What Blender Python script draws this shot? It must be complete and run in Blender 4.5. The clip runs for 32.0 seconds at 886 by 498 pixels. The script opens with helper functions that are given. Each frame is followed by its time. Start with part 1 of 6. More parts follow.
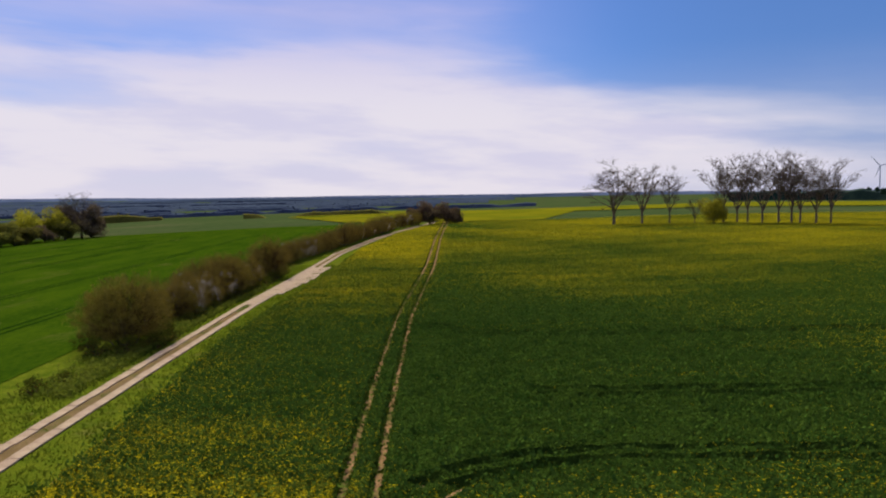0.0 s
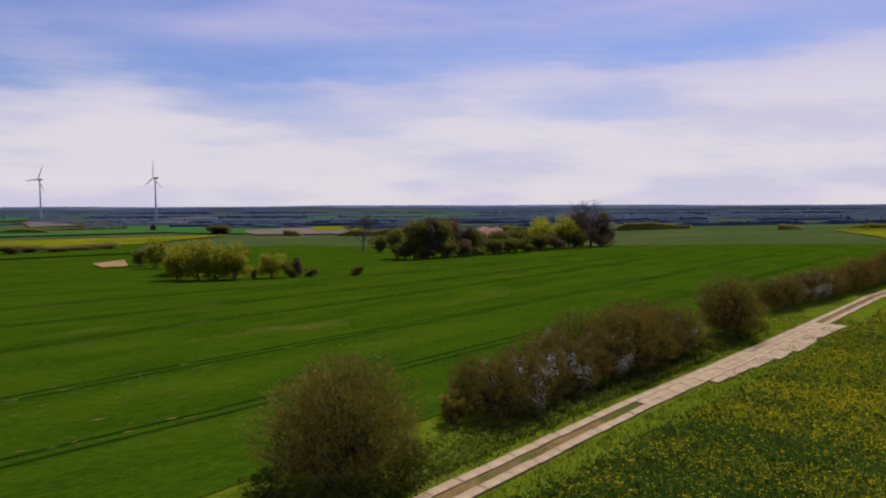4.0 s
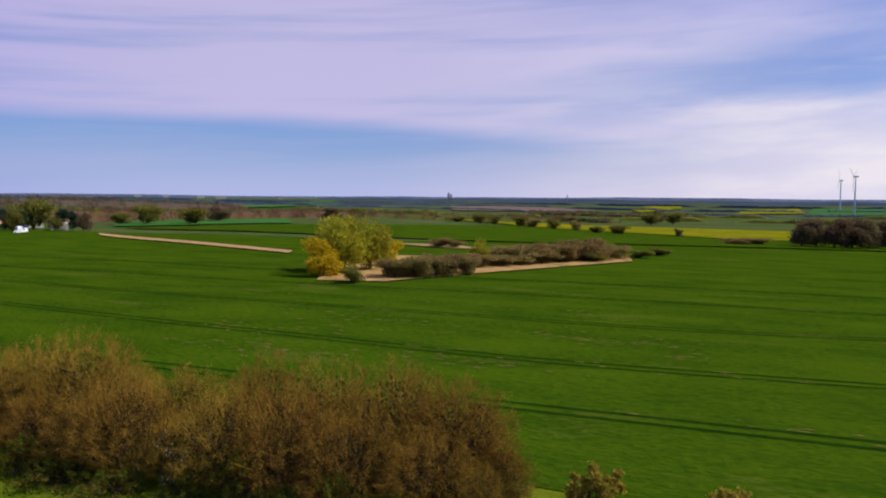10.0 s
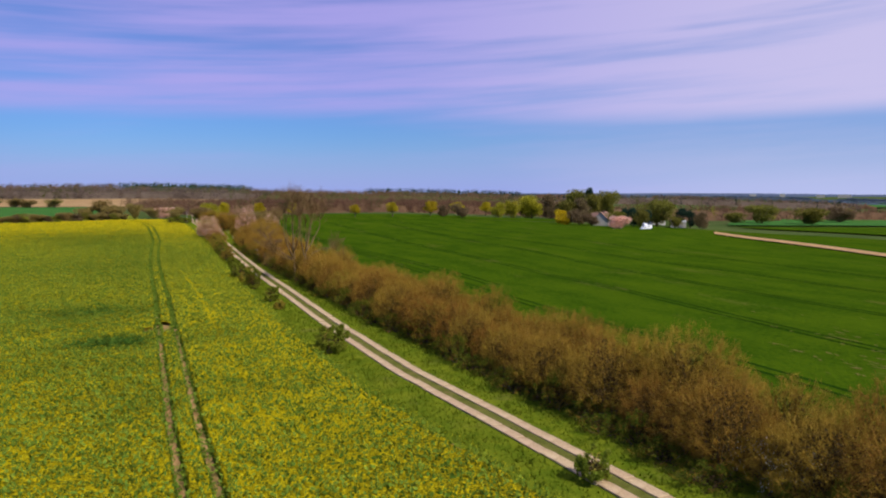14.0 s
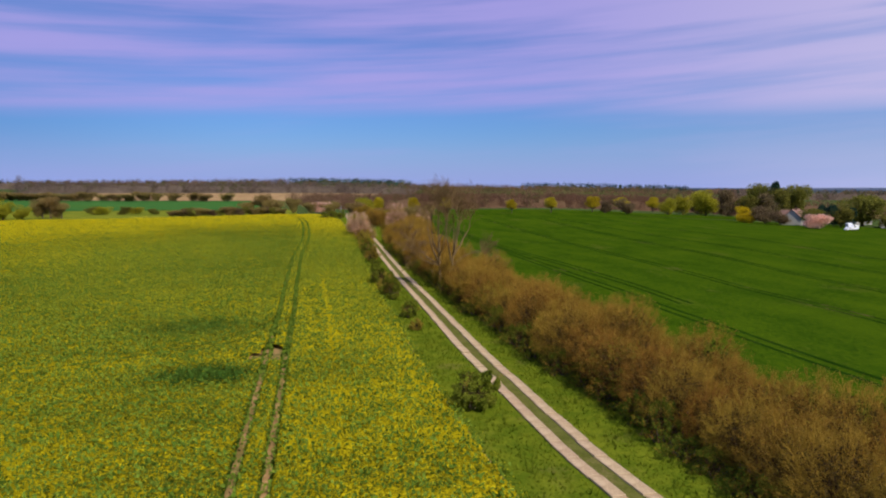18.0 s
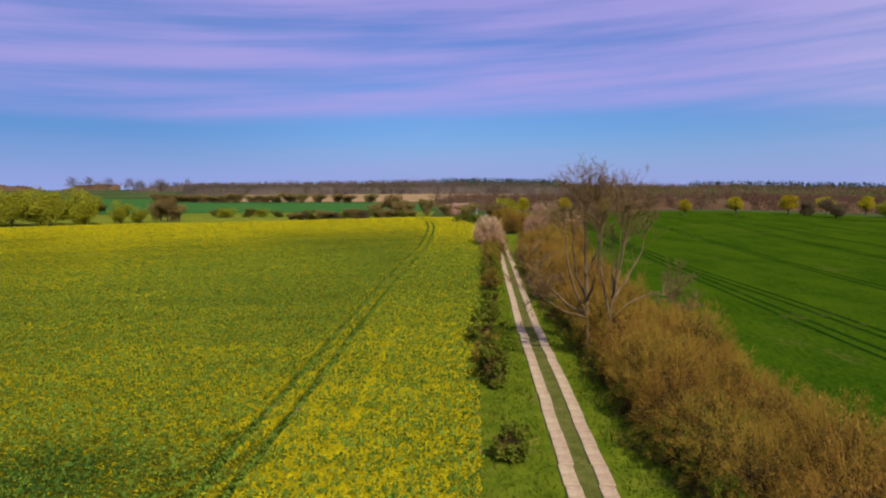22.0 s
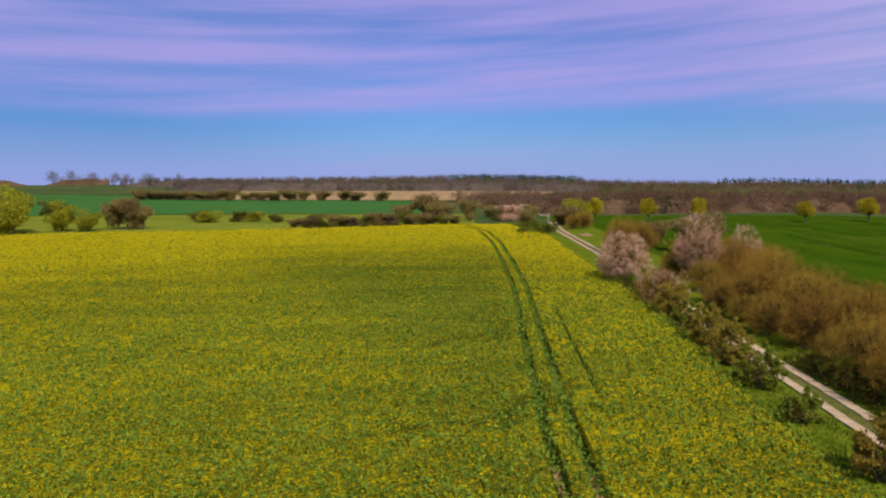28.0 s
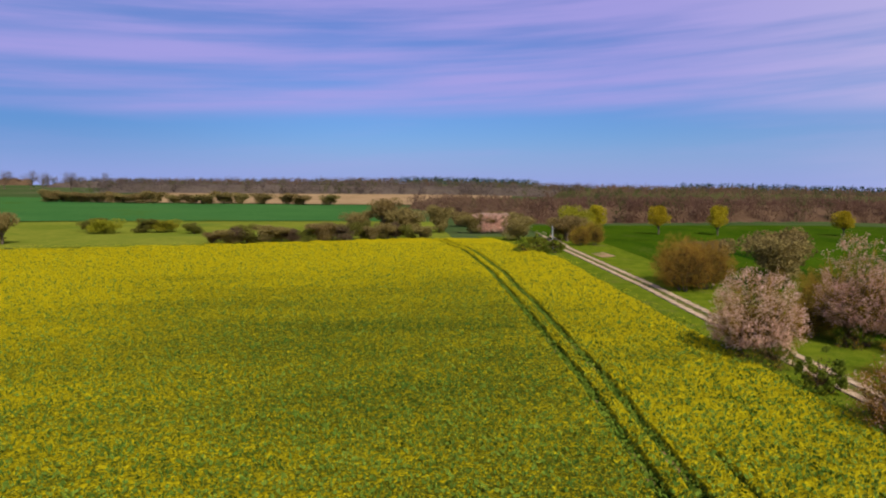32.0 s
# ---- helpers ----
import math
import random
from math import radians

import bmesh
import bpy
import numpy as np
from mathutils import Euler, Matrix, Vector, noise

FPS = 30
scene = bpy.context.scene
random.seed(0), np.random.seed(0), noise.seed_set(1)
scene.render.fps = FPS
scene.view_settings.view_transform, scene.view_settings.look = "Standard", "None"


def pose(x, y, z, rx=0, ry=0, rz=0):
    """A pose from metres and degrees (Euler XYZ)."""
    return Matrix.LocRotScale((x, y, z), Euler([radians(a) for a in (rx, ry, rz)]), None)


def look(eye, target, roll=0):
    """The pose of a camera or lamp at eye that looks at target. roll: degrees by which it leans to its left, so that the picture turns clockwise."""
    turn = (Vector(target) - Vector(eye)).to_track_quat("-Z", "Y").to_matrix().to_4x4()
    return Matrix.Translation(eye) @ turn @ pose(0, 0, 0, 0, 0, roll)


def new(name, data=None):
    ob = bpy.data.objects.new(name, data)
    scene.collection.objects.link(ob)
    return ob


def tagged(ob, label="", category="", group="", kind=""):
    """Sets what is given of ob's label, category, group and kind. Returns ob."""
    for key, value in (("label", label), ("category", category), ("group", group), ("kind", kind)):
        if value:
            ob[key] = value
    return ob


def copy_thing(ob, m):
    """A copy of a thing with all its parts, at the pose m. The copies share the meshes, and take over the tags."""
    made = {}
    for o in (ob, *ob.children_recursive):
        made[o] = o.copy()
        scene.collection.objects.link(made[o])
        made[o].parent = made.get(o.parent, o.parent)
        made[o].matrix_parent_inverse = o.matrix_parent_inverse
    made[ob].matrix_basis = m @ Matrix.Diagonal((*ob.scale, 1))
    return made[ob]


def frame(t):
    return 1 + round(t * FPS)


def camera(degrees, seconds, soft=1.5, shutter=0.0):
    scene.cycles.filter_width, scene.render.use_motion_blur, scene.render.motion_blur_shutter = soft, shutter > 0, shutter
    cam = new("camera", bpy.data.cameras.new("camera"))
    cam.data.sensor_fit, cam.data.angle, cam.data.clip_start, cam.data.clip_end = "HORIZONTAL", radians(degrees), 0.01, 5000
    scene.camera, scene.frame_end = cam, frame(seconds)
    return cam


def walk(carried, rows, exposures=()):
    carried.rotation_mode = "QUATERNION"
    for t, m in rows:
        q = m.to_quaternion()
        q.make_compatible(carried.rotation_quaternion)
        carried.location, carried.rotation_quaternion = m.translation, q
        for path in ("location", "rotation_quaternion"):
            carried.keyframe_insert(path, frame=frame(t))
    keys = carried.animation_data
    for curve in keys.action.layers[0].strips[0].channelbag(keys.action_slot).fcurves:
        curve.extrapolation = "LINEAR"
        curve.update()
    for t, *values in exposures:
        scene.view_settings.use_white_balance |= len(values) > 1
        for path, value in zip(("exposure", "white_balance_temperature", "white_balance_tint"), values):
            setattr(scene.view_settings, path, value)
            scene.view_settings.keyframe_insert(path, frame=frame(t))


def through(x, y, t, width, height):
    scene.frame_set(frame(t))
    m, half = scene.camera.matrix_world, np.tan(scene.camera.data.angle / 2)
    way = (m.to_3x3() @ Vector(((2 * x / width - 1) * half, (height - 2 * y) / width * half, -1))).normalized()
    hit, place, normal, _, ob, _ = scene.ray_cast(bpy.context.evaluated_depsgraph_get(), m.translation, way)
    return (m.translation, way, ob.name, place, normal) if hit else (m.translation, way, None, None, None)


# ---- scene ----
cam = camera(63.76, 32.0, soft=2.1)
PATH = [
    (0, (0.00, -0.00, 17.00), (-0.01, 99.72, 9.57), -0.60),
    (0.5, (0.17, 8.20, 16.84), (-10.34, 107.38, 9.53), -0.58),
    (1, (0.23, 16.09, 16.85), (-17.85, 114.17, 9.63), -0.57),
    (1.5, (0.21, 23.41, 16.97), (-24.80, 119.97, 9.84), -0.57),
    (2, (0.02, 30.92, 17.35), (-33.61, 124.83, 10.34), -0.58),
    (2.5, (-0.46, 37.82, 17.63), (-42.48, 128.31, 10.89), -0.52),
    (3, (-1.04, 43.94, 17.83), (-51.34, 130.14, 11.46), -0.43),
    (3.5, (-1.63, 49.45, 18.01), (-60.40, 130.12, 11.86), -0.34),
    (5.5, (-2.03, 55.62, 17.10), (-87.40, 107.36, 11.18), 0.31),
    (6, (-2.11, 55.41, 17.07), (-92.32, 98.13, 11.00), 0.34),
    (6.5, (-1.97, 55.28, 16.99), (-96.00, 88.72, 10.73), 0.37),
    (7, (-1.93, 55.06, 16.95), (-98.68, 79.52, 10.55), 0.41),
    (7.5, (-1.92, 54.96, 16.90), (-100.56, 70.02, 10.35), 0.42),
    (8, (-1.90, 54.92, 16.89), (-101.53, 60.37, 10.18), 0.41),
    (8.5, (-1.94, 54.96, 16.89), (-101.61, 50.69, 10.03), 0.41),
    (9, (-1.83, 55.02, 16.88), (-100.61, 41.09, 9.95), 0.38),
    (9.5, (-1.88, 55.02, 16.93), (-98.86, 31.68, 9.87), 0.36),
    (10, (-1.82, 55.03, 16.98), (-96.10, 22.50, 9.81), 0.37),
    (10.5, (-1.81, 55.04, 17.02), (-92.46, 13.43, 9.79), 0.34),
    (11, (-1.70, 55.09, 17.11), (-87.78, 4.70, 9.83), 0.32),
    (11.5, (-1.62, 55.09, 17.19), (-82.13, -3.77, 9.85), 0.32),
    (12, (-1.56, 55.10, 17.27), (-75.62, -11.69, 9.88), 0.30),
    (12.5, (-1.47, 55.14, 17.34), (-68.26, -18.91, 9.89), 0.27),
    (13, (-1.45, 55.15, 17.35), (-60.28, -25.37, 9.85), 0.21),
    (13.5, (-1.50, 55.23, 17.29), (-51.67, -30.95, 9.78), 0.16),
    (14, (-1.46, 55.38, 17.30), (-42.55, -35.47, 9.69), 0.07),
    (14.5, (-1.54, 55.49, 17.21), (-33.41, -38.99, 9.58), -0.04),
    (15, (-1.87, 55.18, 17.10), (-30.55, -40.31, 9.37), -0.07),
    (15.5, (-2.20, 53.95, 17.15), (-30.03, -41.78, 9.29), -0.08),
    (17.5, (-6.85, 38.90, 17.50), (-29.52, -58.12, 9.00), -0.03),
    (18, (-8.34, 33.46, 17.31), (-28.76, -64.07, 8.92), 0.09),
    (18.5, (-9.89, 27.98, 17.16), (-27.59, -70.09, 8.86), 0.07),
    (19, (-11.50, 22.14, 17.09), (-27.21, -76.27, 8.79), -0.07),
    (19.5, (-13.06, 15.82, 17.02), (-25.95, -83.00, 8.67), -0.17),
    (20, (-14.54, 9.24, 16.95), (-25.31, -89.83, 8.60), -0.18),
    (20.5, (-15.96, 2.47, 16.86), (-25.07, -96.76, 8.50), -0.20),
    (21, (-17.32, -4.36, 16.72), (-20.68, -103.96, 8.39), -0.22),
    (21.5, (-18.65, -11.13, 16.65), (-17.40, -110.78, 8.40), -0.22),
    (22, (-19.83, -18.12, 16.53), (-18.56, -117.77, 8.26), -0.26),
    (22.5, (-20.74, -25.22, 16.52), (-19.41, -124.87, 8.23), -0.26),
    (23, (-21.23, -32.13, 16.48), (-19.81, -131.77, 8.19), -0.20),
    (23.5, (-21.11, -38.68, 16.49), (-19.64, -138.32, 8.12), -0.13),
    (24, (-20.29, -45.06, 16.54), (-18.74, -144.69, 7.98), 0.01),
    (24.5, (-18.73, -51.20, 16.55), (-16.89, -150.80, 7.90), 0.09),
    (25, (-16.50, -57.47, 16.39), (-14.80, -157.07, 7.53), 0.11),
    (25.5, (-13.66, -63.18, 16.25), (-12.17, -162.77, 7.35), 0.08),
    (26, (-10.73, -69.09, 16.43), (-8.94, -168.69, 7.64), 0.07),
    (26.5, (-7.93, -75.02, 16.61), (-5.78, -174.60, 7.68), 0.04),
    (28.5, (0.20, -99.88, 17.16), (-0.22, -199.50, 8.45), -0.06),
    (29, (1.67, -107.01, 17.23), (-0.54, -206.61, 8.61), -0.06),
    (29.5, (2.56, -113.60, 17.32), (-0.23, -213.20, 8.79), -0.07),
    (30, (3.36, -120.04, 17.48), (-0.20, -219.61, 8.96), -0.04),
    (30.5, (3.69, -126.49, 17.62), (-1.36, -226.00, 9.10), 0.06),
    (31, (3.87, -132.96, 17.62), (-1.91, -232.43, 9.10), 0.21),
    (31.5, (3.95, -138.89, 17.43), (-1.99, -238.36, 8.97), 0.34),
    (32, (3.85, -144.36, 17.00), (-2.51, -243.81, 8.68), 0.42),
]
walk(cam, [(t, look(eye, target, roll)) for t, eye, target, roll in PATH],
     [(0.0, -0.12), (4.0, -0.25), (7.5, -0.25), (9.5, -0.08), (11.5, 0.08), (13.5, 0.1), (16.5, 0.04), (19.0, 0.0), (32.0, 0.0)])

# ---- light ----
SUN_AZ = (-0.36, 0.93)
SUN_EL = 46.0
sun_data = bpy.data.lights.new("sun", "SUN")
sun_data.energy, sun_data.angle, sun_data.color = 4.3, radians(0.6), (1.0, 0.94, 0.84)
sun_lamp = new("sun", sun_data)
sun_dir = Vector((SUN_AZ[0] * math.cos(radians(SUN_EL)), SUN_AZ[1] * math.cos(radians(SUN_EL)), math.sin(radians(SUN_EL))))
sun_lamp.matrix_world = look(sun_dir * 500, (0, 0, 0))


class Nodes:
    """Short hand for a node tree."""

    def __init__(self, tree):
        self.t = tree
        tree.nodes.clear()

    def add(self, kind, ins=(), **props):
        n = self.t.nodes.new(kind)
        for k, v in props.items():
            setattr(n, k, v)
        for k, v in dict(ins).items():
            if isinstance(v, bpy.types.NodeSocket):
                self.t.links.new(v, n.inputs[k])
            else:
                n.inputs[k].default_value = v
        return n

    def math(self, op, a, b=0.0, clamp=False):
        n = self.add("ShaderNodeMath", {0: a, 1: b}, operation=op, use_clamp=clamp)
        return n.outputs[0]

    def ramp(self, fac, lo, hi):
        n = self.add("ShaderNodeMapRange", {"Value": fac, "From Min": lo, "From Max": hi}, interpolation_type="SMOOTHSTEP")
        return n.outputs[0]

    def mix(self, fac, a, b, blend="MIX"):
        n = self.add("ShaderNodeMix", {0: fac, 6: a, 7: b}, data_type="RGBA", blend_type=blend)
        return n.outputs[2]

    def noise(self, vec, scale, detail=4.0, rough=0.55):
        n = self.add("ShaderNodeTexNoise", {"Vector": vec, "Scale": scale, "Detail": detail, "Roughness": rough})
        return n.outputs[0]


def rgb(r, g, b):
    return (r, g, b, 1.0)


world = bpy.data.worlds.new("sky")
scene.world = world
world.use_nodes = True
w = Nodes(world.node_tree)
sky = w.add("ShaderNodeTexSky", sky_type="NISHITA", sun_disc=False, sun_elevation=radians(SUN_EL),
            sun_rotation=math.atan2(SUN_AZ[0], SUN_AZ[1]), air_density=1.0, dust_density=0.6, ozone_density=2.5, altitude=50)
gen = w.add("ShaderNodeTexCoord").outputs["Generated"]
sep = w.add("ShaderNodeSeparateXYZ", {0: gen})
dx, dy, dz = sep.outputs[0], sep.outputs[1], sep.outputs[2]
tilt = w.math("ADD", dz, w.math("ADD", w.math("MULTIPLY", dx, 0.05), w.math("MULTIPLY", dy, -0.03)))
flat = w.add("ShaderNodeCombineXYZ", {0: dx, 1: dy, 2: w.math("MULTIPLY", tilt, 5.5)}).outputs[0]
drawn = w.add("ShaderNodeCombineXYZ", {0: w.math("MULTIPLY", dx, 1.6), 1: w.math("MULTIPLY", dy, 1.6), 2: w.math("MULTIPLY", tilt, 19.0)}).outputs[0]
big = w.noise(flat, 1.35, 5.0, 0.5)
fine = w.noise(drawn, 1.3, 6.0, 0.58)
soft_ = w.noise(flat, 3.4, 6.0, 0.52)
body_n = w.math("ADD", w.math("MULTIPLY", big, 0.66), w.math("MULTIPLY", w.math("ADD", w.math("MULTIPLY", soft_, 0.7), w.math("MULTIPLY", fine, 0.3)), 0.34))
body = w.math("ADD", w.math("MULTIPLY", big, 0.62), w.math("MULTIPLY", fine, 0.38))
southness = w.ramp(dy, 0.25, -0.50)
# over the sun's half of the sky a broad pale sheet, opposite it a clear band below drawn-out streaks
sheet = w.math("ADD", body_n, w.math("MULTIPLY", w.ramp(dz, 0.26, 0.06), 0.12))
clear_east = w.math("MULTIPLY", w.ramp(dx, -0.02, 0.26), w.ramp(dz, 0.08, 0.20))
sheet = w.math("SUBTRACT", sheet, w.math("ADD", w.math("MULTIPLY", clear_east, 0.22), w.math("MULTIPLY", w.ramp(dx, 0.1, 0.5), 0.20)))
ribbon_at = w.math("ADD", w.math("ADD", 0.15, w.math("MULTIPLY", dy, 0.065)), w.math("MULTIPLY", w.math("SUBTRACT", soft_, 0.5), 0.10))
ribbon = w.ramp(w.math("ABSOLUTE", w.math("SUBTRACT", dz, ribbon_at)), 0.040, 0.004)
ribbon = w.math("MULTIPLY", w.math("MULTIPLY", ribbon, w.ramp(dx, 0.05, -0.35)), w.ramp(fine, 0.30, 0.52))
mask_n = w.math("ADD", w.math("SUBTRACT", 0.28, w.math("MULTIPLY", clear_east, 0.24)), w.math("MULTIPLY", w.ramp(sheet, 0.37, 0.65), 0.68))
mask_n = w.math("MULTIPLY", mask_n, w.math("SUBTRACT", 1.0, w.math("MULTIPLY", ribbon, 0.5)))
edge = w.math("ADD", w.math("ADD", dz, w.math("MULTIPLY", w.ramp(dy, -0.75, 0.1), 0.045)), w.math("MULTIPLY", w.math("SUBTRACT", big, 0.5), 0.06))
westness = w.ramp(dx, -0.25, -0.85)
long_way = w.add("ShaderNodeCombineXYZ", {0: w.math("MULTIPLY", dx, 0.9), 1: w.math("MULTIPLY", dy, 0.9), 2: w.math("MULTIPLY", tilt, 20.0)}).outputs[0]
streak = w.math("ADD", w.math("MULTIPLY", w.noise(long_way, 1.15, 4.0, 0.5), 0.72), w.math("MULTIPLY", fine, 0.28))
streak = w.math("ADD", streak, w.math("MULTIPLY", w.ramp(dx, 0.35, -0.6), 0.06))
mask_s = w.math("MULTIPLY", w.ramp(edge, 0.090, 0.125), w.math("ADD", 0.16, w.math("MULTIPLY", w.ramp(streak, 0.42, 0.62), 0.64)))
veil = w.math("MULTIPLY", w.ramp(fine, 0.45, 0.7), 0.14)
mask_s = w.math("MAXIMUM", mask_s, veil)
mask = w.math("ADD", w.math("MULTIPLY", mask_n, w.math("SUBTRACT", 1.0, southness)), w.math("MULTIPLY", mask_s, southness))
pale = w.mix(w.ramp(dz, 0.10, 0.27), rgb(0.88, 0.82, 0.90), rgb(0.60, 0.57, 0.88))
pale = w.mix(w.math("MULTIPLY", w.ramp(soft_, 0.58, 0.40), 0.40), pale, rgb(0.52, 0.52, 0.82))
cloud_col = w.mix(southness, pale, w.mix(westness, rgb(0.425, 0.365, 0.79), rgb(0.62, 0.55, 0.80)))
sky_col = w.mix(1.0, sky.outputs[0], rgb(0.037, 0.059, 0.106), "MULTIPLY")
sky_col = w.mix(w.math("MULTIPLY", w.math("MULTIPLY", westness, southness), 0.4), sky_col, rgb(0.40, 0.50, 0.86))
sky_col = w.mix(w.math("MULTIPLY", w.ramp(dx, 0.0, 0.45), 0.55), sky_col, rgb(0.085, 0.225, 0.55))
low = w.ramp(dz, 0.085, -0.005)
sky_col = w.mix(w.math("MULTIPLY", low, 0.85), sky_col, w.mix(southness, w.mix(w.ramp(dx, 0.0, 0.55), rgb(0.80, 0.76, 0.88), rgb(0.40, 0.45, 0.70)), w.mix(w.ramp(dx, -0.45, -0.8), rgb(0.33, 0.39, 0.80), rgb(0.48, 0.52, 0.84))))
full = w.mix(mask, sky_col, cloud_col)
bg = w.add("ShaderNodeBackground", {"Color": full, "Strength": 1.0})
w.add("ShaderNodeOutputWorld", {"Surface": bg.outputs[0]})


# ---- materials ----
def material(name, dark, light, scale=1.0, grain=8.0, rough=0.85, bump=0.0, third=None, third_scale=0.15, third_edge=(0.55, 0.68),
             through=0.0, vary=0.0, spec=0.15, stretch=(1, 1, 1)):
    """Two tones by noise at two scales, with an optional third tone in patches."""
    m = bpy.data.materials.new(name)
    m.use_nodes = True
    n = Nodes(m.node_tree)
    at = n.add("ShaderNodeTexCoord").outputs["Object"]
    if stretch != (1, 1, 1):
        at = n.add("ShaderNodeMapping", {"Vector": at, "Scale": stretch}).outputs[0]
    a, b = n.noise(at, scale, 5.0, 0.6), n.noise(at, grain, 3.0, 0.6)
    f = n.ramp(n.math("ADD", n.math("MULTIPLY", a, 0.55), n.math("MULTIPLY", b, 0.45)), 0.34, 0.66)
    col = n.mix(f, rgb(*dark), rgb(*light))
    if third:
        c = n.math("ADD", n.math("MULTIPLY", n.noise(at, third_scale, 6.0, 0.65), 0.8), n.math("MULTIPLY", b, 0.2))
        col = n.mix(n.ramp(c, *third_edge), col, rgb(*third))
    if vary:
        r = n.add("ShaderNodeObjectInfo").outputs["Random"]
        i = n.add("ShaderNodeNewGeometry").outputs["Random Per Island"]
        hsv = n.add("ShaderNodeHueSaturation", {"Hue": n.math("ADD", 0.5 - vary * 0.06, n.math("MULTIPLY", r, vary * 0.12)),
                    "Value": n.math("ADD", 1.0 - vary, n.math("MULTIPLY", n.math("ADD", r, i), vary)), "Color": col})
        col = hsv.outputs[0]
    p = n.add("ShaderNodeBsdfPrincipled", {"Base Color": col, "Roughness": rough, "Specular IOR Level": spec})
    if bump:
        h = n.add("ShaderNodeBump", {"Height": n.math("ADD", a, b), "Strength": 1.0, "Distance": bump})
        n.t.links.new(h.outputs[0], p.inputs["Normal"])
    out = p.outputs[0]
    if through:
        tr = n.add("ShaderNodeBsdfTranslucent", {"Color": col})
        out = n.add("ShaderNodeMixShader", {0: through, 1: out, 2: tr.outputs[0]}).outputs[0]
    n.add("ShaderNodeOutputMaterial", {"Surface": out})
    return m


